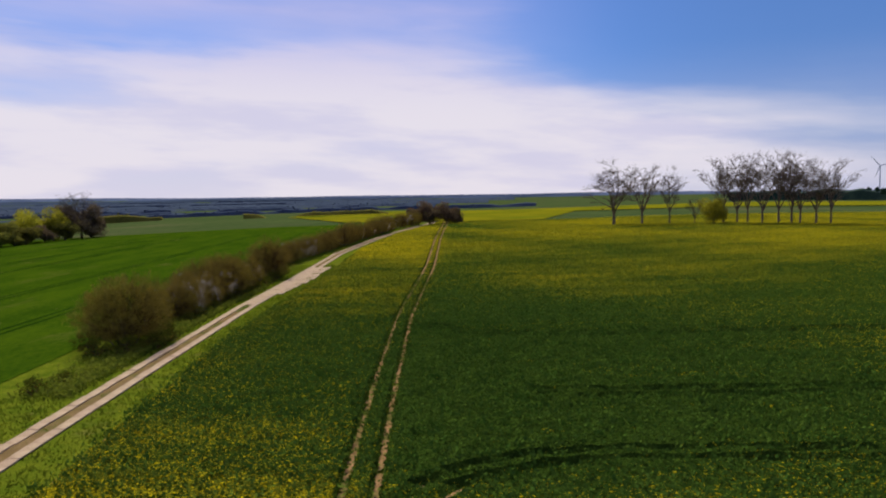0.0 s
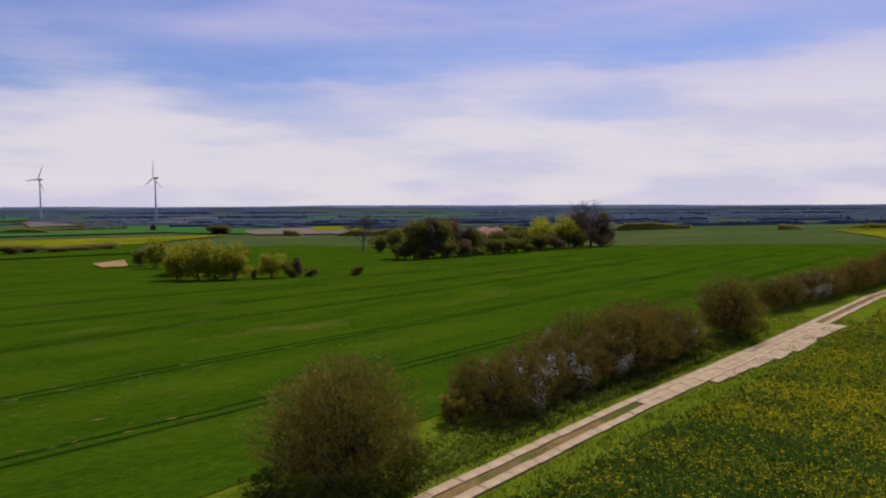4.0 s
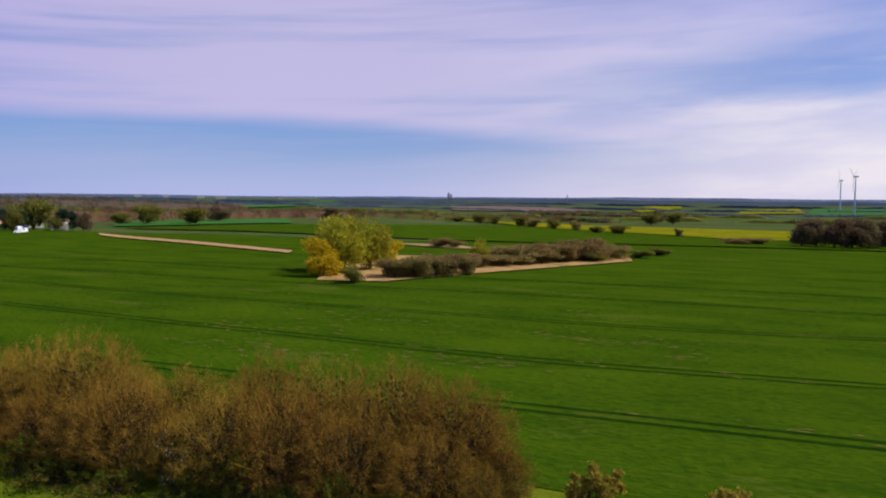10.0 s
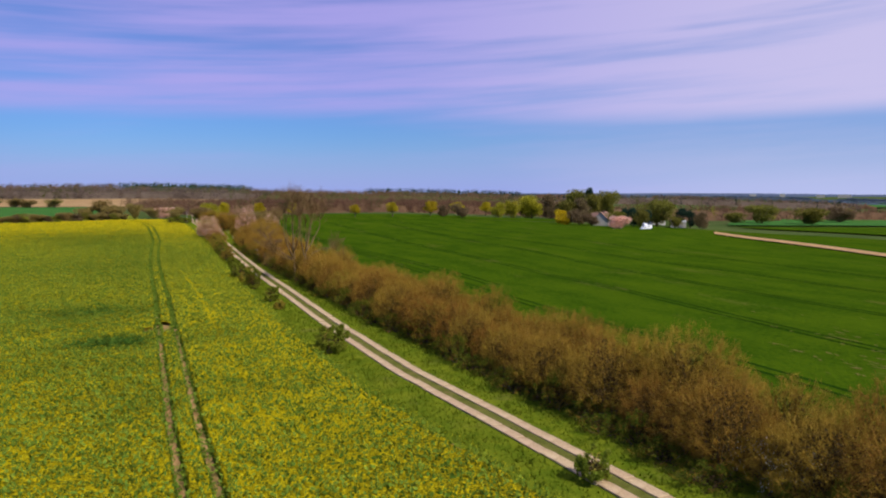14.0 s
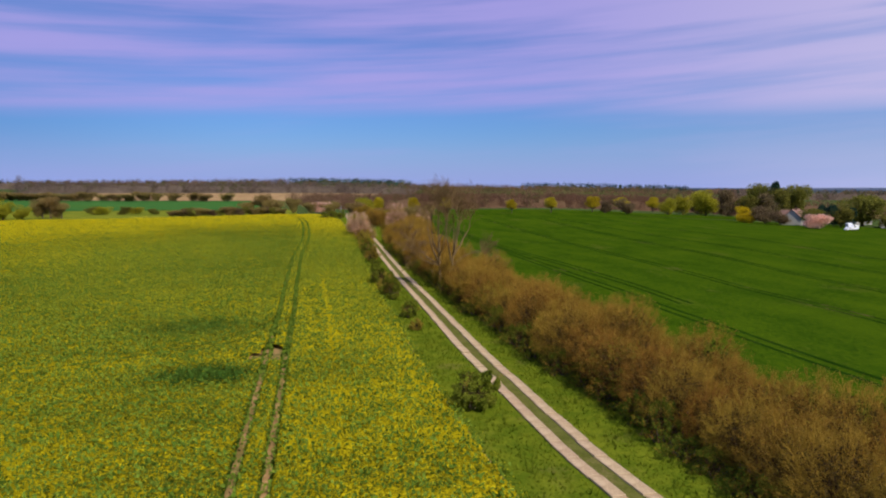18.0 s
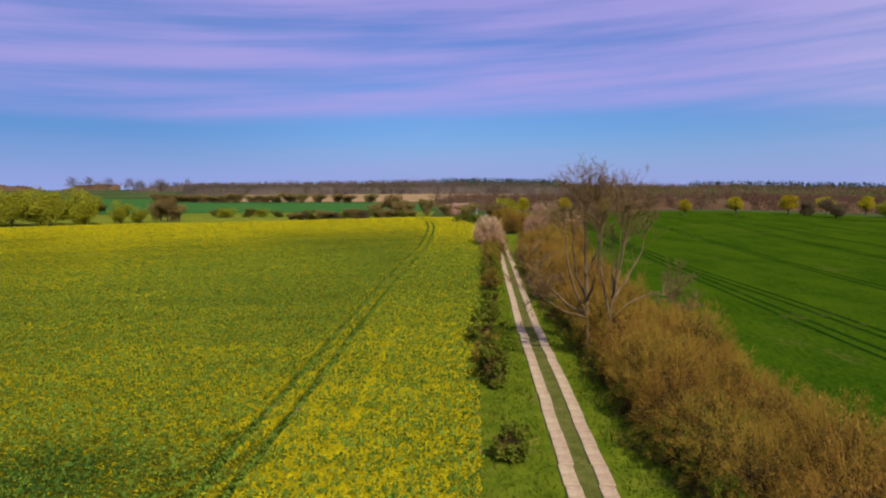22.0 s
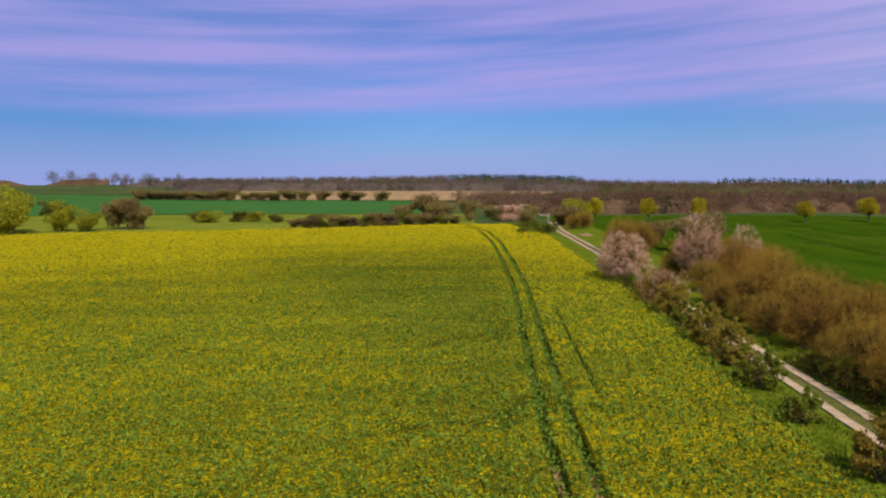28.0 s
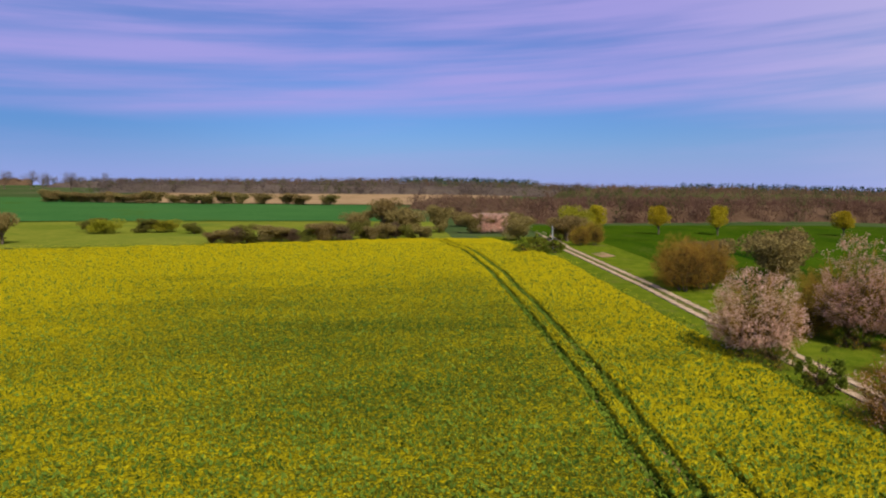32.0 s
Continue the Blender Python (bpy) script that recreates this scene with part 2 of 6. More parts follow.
M = {
    "grass": material("verge grass", (0.070, 0.110, 0.006), (0.158, 0.184, 0.012), 0.5, 5.0, bump=0.12, third=(0.16, 0.13, 0.035), third_scale=0.2, third_edge=(0.54, 0.74), spec=0.0),
    "land": material("far pasture", (0.045, 0.074, 0.020), (0.078, 0.105, 0.030), 0.01, 0.12, third=(0.11, 0.10, 0.045), third_scale=0.006, third_edge=(0.5, 0.7), spec=0.0),
    "wheat": material("young wheat", (0.026, 0.061, 0.003), (0.056, 0.099, 0.004), 0.12, 2.2, bump=0.45, third=(0.12, 0.115, 0.022), third_scale=0.09, third_edge=(0.56, 0.76), spec=0.0, stretch=(1.0, 0.4, 1)),
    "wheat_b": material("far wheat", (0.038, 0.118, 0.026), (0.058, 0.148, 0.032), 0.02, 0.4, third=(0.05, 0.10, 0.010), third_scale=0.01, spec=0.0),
    "bloom_far": material("far rape bloom", (0.11, 0.13, 0.006), (0.25, 0.215, 0.008), 0.02, 0.4, third=(0.06, 0.115, 0.008), third_scale=0.012, third_edge=(0.5, 0.7), spec=0.0),
    "meadow": material("rough pale meadow", (0.12, 0.155, 0.014), (0.21, 0.215, 0.024), 0.04, 0.6, third=(0.07, 0.13, 0.02), third_scale=0.022, third_edge=(0.55, 0.7), spec=0.0),
    "plough": material("ploughed field", (0.10, 0.065, 0.045), (0.17, 0.115, 0.08), 0.02, 0.4),
    "sand": material("dry sand and stubble", (0.27, 0.168, 0.075), (0.41, 0.268, 0.13), 0.06, 1.0, third=(0.13, 0.13, 0.035), third_scale=0.08, spec=0.0),
    "reed": material("dry reeds", (0.30, 0.178, 0.062), (0.48, 0.305, 0.125), 0.3, 3.0, bump=0.1, third=(0.12, 0.11, 0.03), third_scale=0.12, spec=0.0),
    "soil": material("wheel track soil", (0.23, 0.128, 0.046), (0.43, 0.26, 0.11), 0.4, 6.0, third=(0.05, 0.085, 0.008), third_scale=0.25, third_edge=(0.46, 0.66), spec=0.0),
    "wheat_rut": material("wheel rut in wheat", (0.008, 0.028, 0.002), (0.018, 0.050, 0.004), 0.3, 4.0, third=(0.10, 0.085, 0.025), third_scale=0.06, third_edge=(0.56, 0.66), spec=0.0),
    "concrete": material("weathered concrete slab", (0.36, 0.245, 0.135), (0.56, 0.415, 0.255), 0.9, 9.0, bump=0.01, spec=0.04, third=(0.22, 0.16, 0.095), third_scale=0.6, third_edge=(0.58, 0.78), vary=0.08),
    "dirt": material("worn strip of grit and grass", (0.16, 0.105, 0.04), (0.27, 0.18, 0.075), 0.5, 6.0, third=(0.075, 0.10, 0.014), third_scale=0.12, third_edge=(0.48, 0.62), spec=0.0),
    "bed_grass": material("short grass worn by wheels", (0.075, 0.085, 0.014), (0.15, 0.145, 0.035), 0.6, 6.0, bump=0.04, third=(0.20, 0.145, 0.06), third_scale=0.35, third_edge=(0.54, 0.70), spec=0.0),
    "ash_twig": material("pale grey-brown twigs", (0.13, 0.085, 0.035), (0.25, 0.165, 0.07), 0.6, 4.0, vary=0.2, spec=0.0),
    "dirt_road": material("orange tan farm road", (0.33, 0.20, 0.09), (0.47, 0.30, 0.145), 0.3, 3.0, third=(0.2, 0.15, 0.05), third_scale=0.2, spec=0.0),
    "birch": material("bare twig crowns of far trees", (0.085, 0.062, 0.04), (0.17, 0.125, 0.08), 0.4, 3.0, vary=0.2, through=0.15, spec=0.0),
    "thicket": material("reddish brown bare thicket", (0.19, 0.14, 0.048), (0.33, 0.24, 0.078), 0.3, 3.0, vary=0.22, through=0.35, spec=0.0),
    "bark": material("grey-brown bark", (0.07, 0.05, 0.035), (0.20, 0.15, 0.10), 1.2, 9.0, bump=0.02),
    "bark_light": material("sunlit pale bark", (0.11, 0.072, 0.032), (0.22, 0.148, 0.066), 1.2, 9.0, bump=0.02),
    "twig": material("brown twigs", (0.185, 0.100, 0.017), (0.375, 0.210, 0.033), 0.6, 4.0, vary=0.24, spec=0.0),
    "bud": material("olive opening buds", (0.24, 0.18, 0.026), (0.46, 0.335, 0.05), 0.5, 5.0, through=0.5, vary=0.18, spec=0.0),
    "leaf": material("fresh shrub leaves", (0.115, 0.150, 0.014), (0.25, 0.265, 0.03), 0.5, 5.0, through=0.35, vary=0.2, spec=0.0),
    "maple": material("yellow maple blossom and leaves", (0.33, 0.265, 0.014), (0.54, 0.42, 0.026), 0.3, 3.0, through=0.4, vary=0.12, spec=0.0),
    # shade at the hedge foot is painted into this darker leaf green
    "shade_bramble": material("dark bramble leaves", (0.050, 0.082, 0.008), (0.125, 0.150, 0.016), 0.5, 5.0, through=0.3, vary=0.2, spec=0.0),
    "willow": material("yellow-green willow leaves", (0.26, 0.25, 0.02), (0.44, 0.405, 0.035), 0.3, 3.0, through=0.5, vary=0.12, spec=0.0),
    "golden": material("golden willow leaves", (0.40, 0.28, 0.010), (0.62, 0.44, 0.02), 0.3, 3.0, through=0.3, vary=0.12, spec=0.0),
    "blossom": material("pale pink blossom", (0.66, 0.36, 0.26), (0.92, 0.63, 0.50), 0.7, 5.0, through=0.3, vary=0.14, spec=0.0),
    "white_blossom": material("white blackthorn blossom", (0.5, 0.47, 0.38), (0.8, 0.77, 0.68), 0.7, 5.0, through=0.3, vary=0.1),
    "wood_grey": material("grey-brown distant wood", (0.15, 0.112, 0.085), (0.23, 0.175, 0.13), 0.01, 0.2, vary=0.12, through=0.5, spec=0.0),
    # olive twig copy; the northern shrubs' backlit dullness is put into its colour
    "twig_olive": material("olive grey twigs", (0.165, 0.115, 0.022), (0.33, 0.23, 0.044), 0.6, 4.0, vary=0.2, spec=0.0),
    # near-black tone stands in for the shade inside the shrubs
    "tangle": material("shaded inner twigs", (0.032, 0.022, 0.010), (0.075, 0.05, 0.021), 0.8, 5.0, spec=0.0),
    "wood_olive": material("olive distant wood", (0.085, 0.088, 0.028), (0.15, 0.142, 0.045), 0.01, 0.2, vary=0.12, through=0.4, spec=0.0),
    "tree_brown": material("brown tree crowns", (0.125, 0.09, 0.046), (0.22, 0.155, 0.08), 0.3, 2.0, vary=0.24, through=0.4, spec=0.0),
    "dry_wheat": material("dry yellowed blades", (0.10, 0.10, 0.022), (0.21, 0.165, 0.045), 0.4, 3.0, spec=0.0),
    "wood_brown": material("bare wood crowns", (0.16, 0.092, 0.052), (0.27, 0.16, 0.092), 0.03, 0.4, vary=0.12, through=0.5, spec=0.0),
    "wood_green": material("leafing wood crowns", (0.13, 0.135, 0.026), (0.26, 0.235, 0.042), 0.03, 0.4, vary=0.2, through=0.45, spec=0.0),
    "conifer": material("dark conifers", (0.010, 0.028, 0.018), (0.03, 0.06, 0.03), 0.1, 1.0, vary=0.2),
    # distance haze is painted into this bluish base colour
    "wood_far_hazed": material("distant woodland", (0.045, 0.062, 0.085), (0.070, 0.090, 0.115), 0.005, 0.05, spec=0.0),
    "crop_leaf": material("rape leaves", (0.076, 0.122, 0.012), (0.162, 0.202, 0.021), 0.4, 3.0, through=0.02, vary=0.2, spec=0.0),
    "crop_flower": material("rape blossom", (0.50, 0.44, 0.015), (0.72, 0.62, 0.03), 0.5, 4.0, through=0.4, vary=0.12, spec=0.0),
    # greener unflowered leaves, with the backlit darkness of the north put into the colour
    "young_backlit_leaf": material("dark leaves of rape not yet in bloom", (0.045, 0.095, 0.012), (0.105, 0.160, 0.020), 0.4, 3.0, through=0.15, vary=0.2, spec=0.0),
    "blade": material("grass blades", (0.085, 0.125, 0.008), (0.18, 0.205, 0.014), 0.5, 5.0, through=0.4, vary=0.2, spec=0.0),
    "white": material("white painted metal", (0.74, 0.75, 0.76), (0.82, 0.82, 0.82), 0.5, 3.0, rough=0.45, spec=0.4),
    "tower": material("grey turbine tower", (0.42, 0.45, 0.50), (0.55, 0.58, 0.62), 0.1, 1.0, rough=0.5, spec=0.3),
    "render_wall": material("pale rendered wall", (0.38, 0.35, 0.31), (0.52, 0.48, 0.43), 0.5, 4.0),
    "roof": material("brown tiled roof", (0.15, 0.08, 0.06), (0.26, 0.15, 0.11), 0.5, 5.0),
    "glass": material("dark window glass", (0.02, 0.025, 0.03), (0.05, 0.055, 0.06), 1.0, 5.0, rough=0.1, spec=0.6),
    "tyre": material("black rubber", (0.012, 0.012, 0.012), (0.03, 0.03, 0.03), 3.0, 20.0),
    "post": material("weathered grey post", (0.30, 0.28, 0.25), (0.55, 0.53, 0.50), 1.0, 8.0),
}


def canopy_material():
    """Rape canopy: leaf green and blossom yellow in flecks, by how far each part of the field is in bloom."""
    m = bpy.data.materials.new("rape canopy")
    m.use_nodes = True
    n = Nodes(m.node_tree)
    at = n.add("ShaderNodeTexCoord").outputs["Object"]
    bloom = n.add("ShaderNodeAttribute", attribute_name="bloom").outputs["Fac"]
    wavy = n.add("ShaderNodeVectorMath", {0: at, 1: n.add("ShaderNodeTexNoise", {"Vector": at, "Scale": 2.0, "Detail": 2.0}).outputs[1]}, operation="ADD").outputs[0]
    cell = n.add("ShaderNodeTexVoronoi", {"Vector": wavy, "Scale": 5.2, "Randomness": 1.0})
    near_ = cell.outputs["Distance"]
    roll_ = n.add("ShaderNodeSeparateColor", {0: cell.outputs["Color"]}).outputs[0]
    mid = n.noise(n.add("ShaderNodeMapping", {"Vector": at, "Scale": (0.10, 0.5, 1)}).outputs[0], 1.0, 5.0, 0.6)
    share = n.math("ADD", n.math("MULTIPLY", bloom, 1.25), n.math("MULTIPLY", n.math("SUBTRACT", mid, 0.55), 0.8))
    head = n.math("MULTIPLY", n.ramp(n.math("SUBTRACT", share, roll_), -0.04, 0.06), n.ramp(n.math("SUBTRACT", near_, n.math("MULTIPLY", n.math("MULTIPLY", bloom, bloom), 0.42)), 0.52, 0.30))
    tone = n.noise(at, 1.7, 4.0, 0.6)
    green = n.mix(tone, rgb(0.130, 0.142, 0.008), rgb(0.245, 0.238, 0.018))
    # unflowered parts go greener, and darker to paint in their backlit look
    green = n.mix(n.ramp(bloom, 0.62, 0.22), green, n.mix(tone, rgb(0.026, 0.062, 0.007), rgb(0.070, 0.112, 0.014)))
    # gaps between plants painted darker, in place of the shade there
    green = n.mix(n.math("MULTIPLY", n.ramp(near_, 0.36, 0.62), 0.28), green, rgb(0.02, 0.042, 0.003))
    yellow = n.mix(n.noise(at, 5.0, 2.0, 0.6), rgb(0.43, 0.345, 0.006), rgb(0.72, 0.565, 0.010))
    col = n.mix(head, green, yellow)
    h = n.add("ShaderNodeBump", {"Height": n.math("ADD", n.math("SUBTRACT", 1.0, near_), n.math("MULTIPLY", head, 0.3)), "Strength": 1.0, "Distance": 0.30})
    p = n.add("ShaderNodeBsdfPrincipled", {"Base Color": col, "Roughness": 0.9, "Specular IOR Level": 0.0, "Normal": h.outputs[0]})
    n.add("ShaderNodeOutputMaterial", {"Surface": p.outputs[0]})
    return m


M["canopy"] = canopy_material()

# ---- lie of the land ----
CX, CY = -15.0, -30.0
RADII = np.array([0, 80, 150, 220, 290, 360, 450, 600, 800, 1100, 1500, 2200, 3400, 4900], float)
LAND = [
    (0, [0, 0, 0, 0.3, 1.0, 1.4, 1.2, 0.5, -1, -3, -5, -7, 0, 8]),
    (45, [0, -0.7, -1.5, -3, -5, -7, -9.5, -13, -17, -21, -25, -26, -10, 6]),
    (90, [0, -0.8, -2, -3.5, -5, -6.5, -8.5, -12, -16, -21, -26, -28, -10, 6]),
    (120, [0, -0.5, -1.2, -1.8, -2.2, -2.6, -3, -4, -6, -8, -10, -12, -4, 8]),
    (138, [0, 0, 0.3, 0.6, 0.5, -0.5, -1.5, -2, -1, 2, 6, 8, 6, 8]),
    (160, [0, 0, 0.4, 1.5, 3.2, 4.6, 4.4, 4, 6, 10, 16, 20, 10, 8]),
]
LAND_B = [
    (180, [0, 0, 0.8, 2.6, 5, 4.2, 3, 5.5, 9.5, 16, 28, 26, 10, 8]),
    (200, [0, 0, 0.6, 2.2, 4, 4.2, 3.2, 5.5, 9, 14, 20, 22, 10, 8]),
    (225, [0, 0, 0.3, 0.8, 1.5, 2, 2, 4, 8, 12, 16, 16, 8, 8]),
    (280, [0, 0, 0, 0, 0.3, 0.5, 0.8, 1, 2, 3, 4, 5, 6, 8]),
    (335, [0, 0, 0.2, 1.2, 2.6, 3.9, 4.4, 5, 6, 8, 9, 10, 11, 12]),
]
PROFILES = LAND + LAND_B
AZ = np.array([a for a, _ in PROFILES] + [360.0])
FINE_R = np.concatenate([np.arange(0, 700, 10.0), np.arange(700, 4951, 50.0)])


def smooth_profile(z):
    fine_z = np.interp(FINE_R, RADII, z)
    for _ in range(6):
        fine_z[1:-1] = 0.25 * fine_z[:-2] + 0.5 * fine_z[1:-1] + 0.25 * fine_z[2:]
    return fine_z


TABLE = np.array([smooth_profile(z) for _, z in PROFILES] + [smooth_profile(PROFILES[0][1])])


def ground_z(x, y):
    """Height of the land."""
    x, y = np.asarray(x, float), np.asarray(y, float)
    r = np.hypot(x - CX, y - CY)
    a = np.degrees(np.arctan2(-(x - CX), y - CY)) % 360
    k = np.clip(np.searchsorted(AZ, a, side="right") - 1, 0, len(AZ) - 2)
    f = (a - AZ[k]) / (AZ[k + 1] - AZ[k])
    f = f * f * (3 - 2 * f)
    i = np.where(r < 700, r / 10, 70 + (r - 700) / 50)
    j = np.clip(i.astype(int), 0, len(FINE_R) - 2)
    g = np.clip(i - j, 0, 1)
    top = TABLE[k, j] * (1 - f) + TABLE[k + 1, j] * f
    out = TABLE[k, j + 1] * (1 - f) + TABLE[k + 1, j + 1] * f
    return top * (1 - g) + out * g


def gz(x, y):
    return float(ground_z(x, y))


def track_x(y):
    """Centre line of the concrete track."""
    return np.interp(y, [-420, -300, -250, -200, -165, -140, -107, -80, -42, -10, 20, 47, 76, 110, 145, 207, 272, 420],
                     [-44, -33.2, -34.2, -32.8, -31.6, -30.5, -29.1, -28.3, -26.9, -26.6, -28.2, -29.4, -30.1, -30.9, -30.5, -30.4, -24.8, -6])


def tram_x(y):
    """Middle between the sprayer's wheel tracks in the rape."""
    return np.interp(y, [-330, -293, -278, -262, -235, -200, -168, -143, -124, -107, -88, -71, -42, 0, 38, 60, 98, 120, 140, 168, 270, 420],
                     [-3, -10.9, -11.9, -12.7, -12.7, -12.1, -10.3, -9.0, -8.4, -8.0, -7.5, -7.3, -6.4, -5.3, -4.9, -5.3, -5.5, -4.8, -4.0, -3.1, -1.8, 2])


def rape_west(y):
    return np.interp(y, [-330, -300, -280, -190, -149, -124, -106, -83, -61, -43, -22, -3, 18, 42, 60, 85, 140, 220, 300, 420],
                     [-18, -24, -28.2, -28.3, -25.0, -23.8, -23.4, -22.2, -21.6, -20.7, -20.3, -20.4, -22.6, -23.7, -24.8, -26.2, -25.4, -26, -20, -2])


# ---- mesh helpers ----
def mesh(name, verts, faces, mat_, smooth=False):
    """A mesh of faces that all have the same number of corners."""
    verts, faces = np.asarray(verts, np.float32), np.asarray(faces, np.int32)
    me = bpy.data.meshes.new(name)
    n, k = len(faces), faces.shape[1] if len(faces) else 3
    me.vertices.add(len(verts))
    me.vertices.foreach_set("co", verts.ravel())
    me.loops.add(n * k)
    me.loops.foreach_set("vertex_index", faces.ravel())
    me.polygons.add(n)
    me.polygons.foreach_set("loop_start", np.arange(0, n * k, k, dtype=np.int32))
    me.polygons.foreach_set("use_smooth", np.full(n, smooth))
    me.update(calc_edges=True)
    me.materials.append(mat_)
    return me


def part(name, me, parent, label=""):
    ob = new(name, me)
    ob.parent = parent
    if label:
        tagged(ob, label)
    return ob


def empty(name, label, category, group="", kind=""):
    return tagged(new(name), label, category, group, kind)


def box_arrays(boxes):
    """Boxes of (cx, cy, cz, sx, sy, sz) as vertices and quads."""
    q = np.array([[0, 1, 3, 2], [4, 6, 7, 5], [0, 4, 5, 1], [2, 3, 7, 6], [0, 2, 6, 4], [1, 5, 7, 3]])
    c = np.array([(x, y, z) for x in (-.5, .5) for y in (-.5, .5) for z in (-.5, .5)])
    v, f = [], []
    for k, b in enumerate(boxes):
        v.append(c * b[3:] + b[:3])
        f.append(q + 8 * k)
    return np.concatenate(v), np.concatenate(f)


def grid_mesh(name, X, Y, Z, mat_, keep=None, smooth=True):
    """A sheet over a grid of points; keep: which cells there are."""
    a, b = X.shape
    idx = np.arange(a * b).reshape(a, b)
    f = np.stack([idx[:-1, :-1], idx[1:, :-1], idx[1:, 1:], idx[:-1, 1:]], -1).reshape(-1, 4)
    if keep is not None:
        f = f[keep.ravel()]
    return mesh(name, np.stack([X, Y, Z], -1).reshape(-1, 3), f, mat_, smooth)


def draped(name, corners, mat_, label, lift=0.1, step=6.0, category="field"):
    """A four-cornered field that lies on the land."""
    c = np.array(corners, float)
    nu = int(np.clip(np.linalg.norm(c[1] - c[0]) / step, 4, 90))
    nv = int(np.clip(np.linalg.norm(c[3] - c[0]) / step, 4, 90))
    u, v = np.meshgrid(np.linspace(0, 1, nu), np.linspace(0, 1, nv), indexing="ij")
    p = ((1 - u) * (1 - v))[..., None] * c[0] + (u * (1 - v))[..., None] * c[1] + (u * v)[..., None] * c[2] + ((1 - u) * v)[..., None] * c[3]
    X, Y = p[..., 0], p[..., 1]
    return tagged(new(name, grid_mesh(name, X, Y, ground_z(X, Y) + lift, mat_)), label, category, kind="structure")


def ribbon(name, xs, ys, half, mat_, lift):
    """A strip along a line over the land."""
    xs, ys = np.asarray(xs, float), np.asarray(ys, float)
    tx, ty = np.gradient(xs), np.gradient(ys)
    L = np.hypot(tx, ty)
    nx, ny = -ty / L, tx / L
    X = np.stack([xs - nx * half, xs + nx * half], 1)
    Y = np.stack([ys - ny * half, ys + ny * half], 1)
    me = grid_mesh(name, X, Y, ground_z(X, Y) + lift, mat_)
    return me


# ---- ground ----
rr = np.concatenate([np.linspace(0, 400, 90), np.geomspace(405, 4900, 90)])
aa = np.linspace(0, 2 * np.pi, 361)
R_, A_ = np.meshgrid(rr, aa, indexing="ij")
GX, GY = CX - R_ * np.sin(A_), CY + R_ * np.cos(A_)
ground = tagged(new("ground", grid_mesh("ground", GX, GY, ground_z(GX, GY), M["land"])), "wide rolling farmland of grass and crops", "ground", kind="structure")

# verge along the track: grass between hedge and rape
vy = np.arange(-330, 430, 4.0)
vu = np.linspace(0, 1, 8)
west = np.full(len(vy), -52.0)
X = west[:, None] * (1 - vu) + (rape_west(vy)[:, None] + 1.5) * vu
Y = np.repeat(vy[:, None], 8, 1)
tagged(new("verge", grid_mesh("verge", X, Y, ground_z(X, Y) + 0.06, M["grass"])), "grassy verge beside the concrete track", "verge", kind="structure")

# wheat field west of the hedge
wy = np.arange(-335, 420, 6.0)
wu = np.linspace(0, 1, 60) ** 1.5
hedge_back = np.interp(wy, [-335, -250, -60, 30, 60, 90, 200, 420], [-46, -46, -43.5, -44.5, -41.5, -42.5, -42.5, -34])
far_w = np.interp(wy, [-335, -250, -100, 0, 60, 150, 250, 420], [-250, -290, -330, -380, -420, -450, -500, -480])
X = hedge_back[:, None] * (1 - wu) + far_w[:, None] * wu
Y = np.repeat(wy[:, None], 60, 1)
tagged(new("wheat_field", grid_mesh("wheat_field", X, Y, ground_z(X, Y) + 0.12, M["wheat"])), "bright green field of young wheat with wheel ruts", "field", kind="structure")
ruts = empty("wheel_ruts", "pairs of dark wheel ruts through the young wheat", "wheel rut", kind="structure")
RUTS = (
    ((-300, -150, -90, -40, 0, 45, 80, 330), (-71, -64.5, -62.5, -61.2, -60.5, -59.5, -58.5, -62)),
    ((-300, -166, -118, -78, -60), (-70, -67.5, -68.6, -67.8, -67)),
    ((-300, -98, -50, -18, 40, 62, 90, 330), (-98, -88, -87, -83, -77.5, -78.5, -80, -84)),
    ((-300, -120, -40, 50, 105, 330), (-125, -114, -108, -104, -112, -118)),
    ((-300, 330), (-135, -134)),
    ((-300, 330), (-160, -163)),
)
for at_y, at_x in RUTS:
    yy = np.arange(at_y[0], at_y[-1], 5.0)
    mid_x = np.interp(yy, at_y, at_x)
    for _ in range(8):
        mid_x[1:-1] = 0.25 * mid_x[:-2] + 0.5 * mid_x[1:-1] + 0.25 * mid_x[2:]
    # flat strips: the grooves' darkness is put into their colour, not their depth
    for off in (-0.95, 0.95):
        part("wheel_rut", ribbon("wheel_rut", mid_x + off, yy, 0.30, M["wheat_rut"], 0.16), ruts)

# thin, yellowed places in the wheat
rb = np.random.default_rng(77)
flakes = []
for cx, cy, sx, sy, n in ((-72, 10, 2.5, 7, 70), (-74, 30, 1.5, 6, 33), (-93, 42, 2.5, 7, 35), (-86, 55.7, 1.2, 1.6, 13), (-70, 93, 3, 10, 18), (-112, 118, 6, 18, 14), (-84, -3, 3, 8, 37), (-98, 5, 3, 12, 35), (-60, 66, 1.2, 20, 26), (-78, 75, 1.5, 25, 44), (-118, 20, 4, 12, 26)):
    flakes.append(np.stack([rb.normal(cx, sx, n), rb.normal(cy, sy, n)], 1))
Q = np.concatenate(flakes)
n = len(Q)
long_, wide = rb.uniform(0.2, 0.9, n), rb.uniform(0.06, 0.2, n)
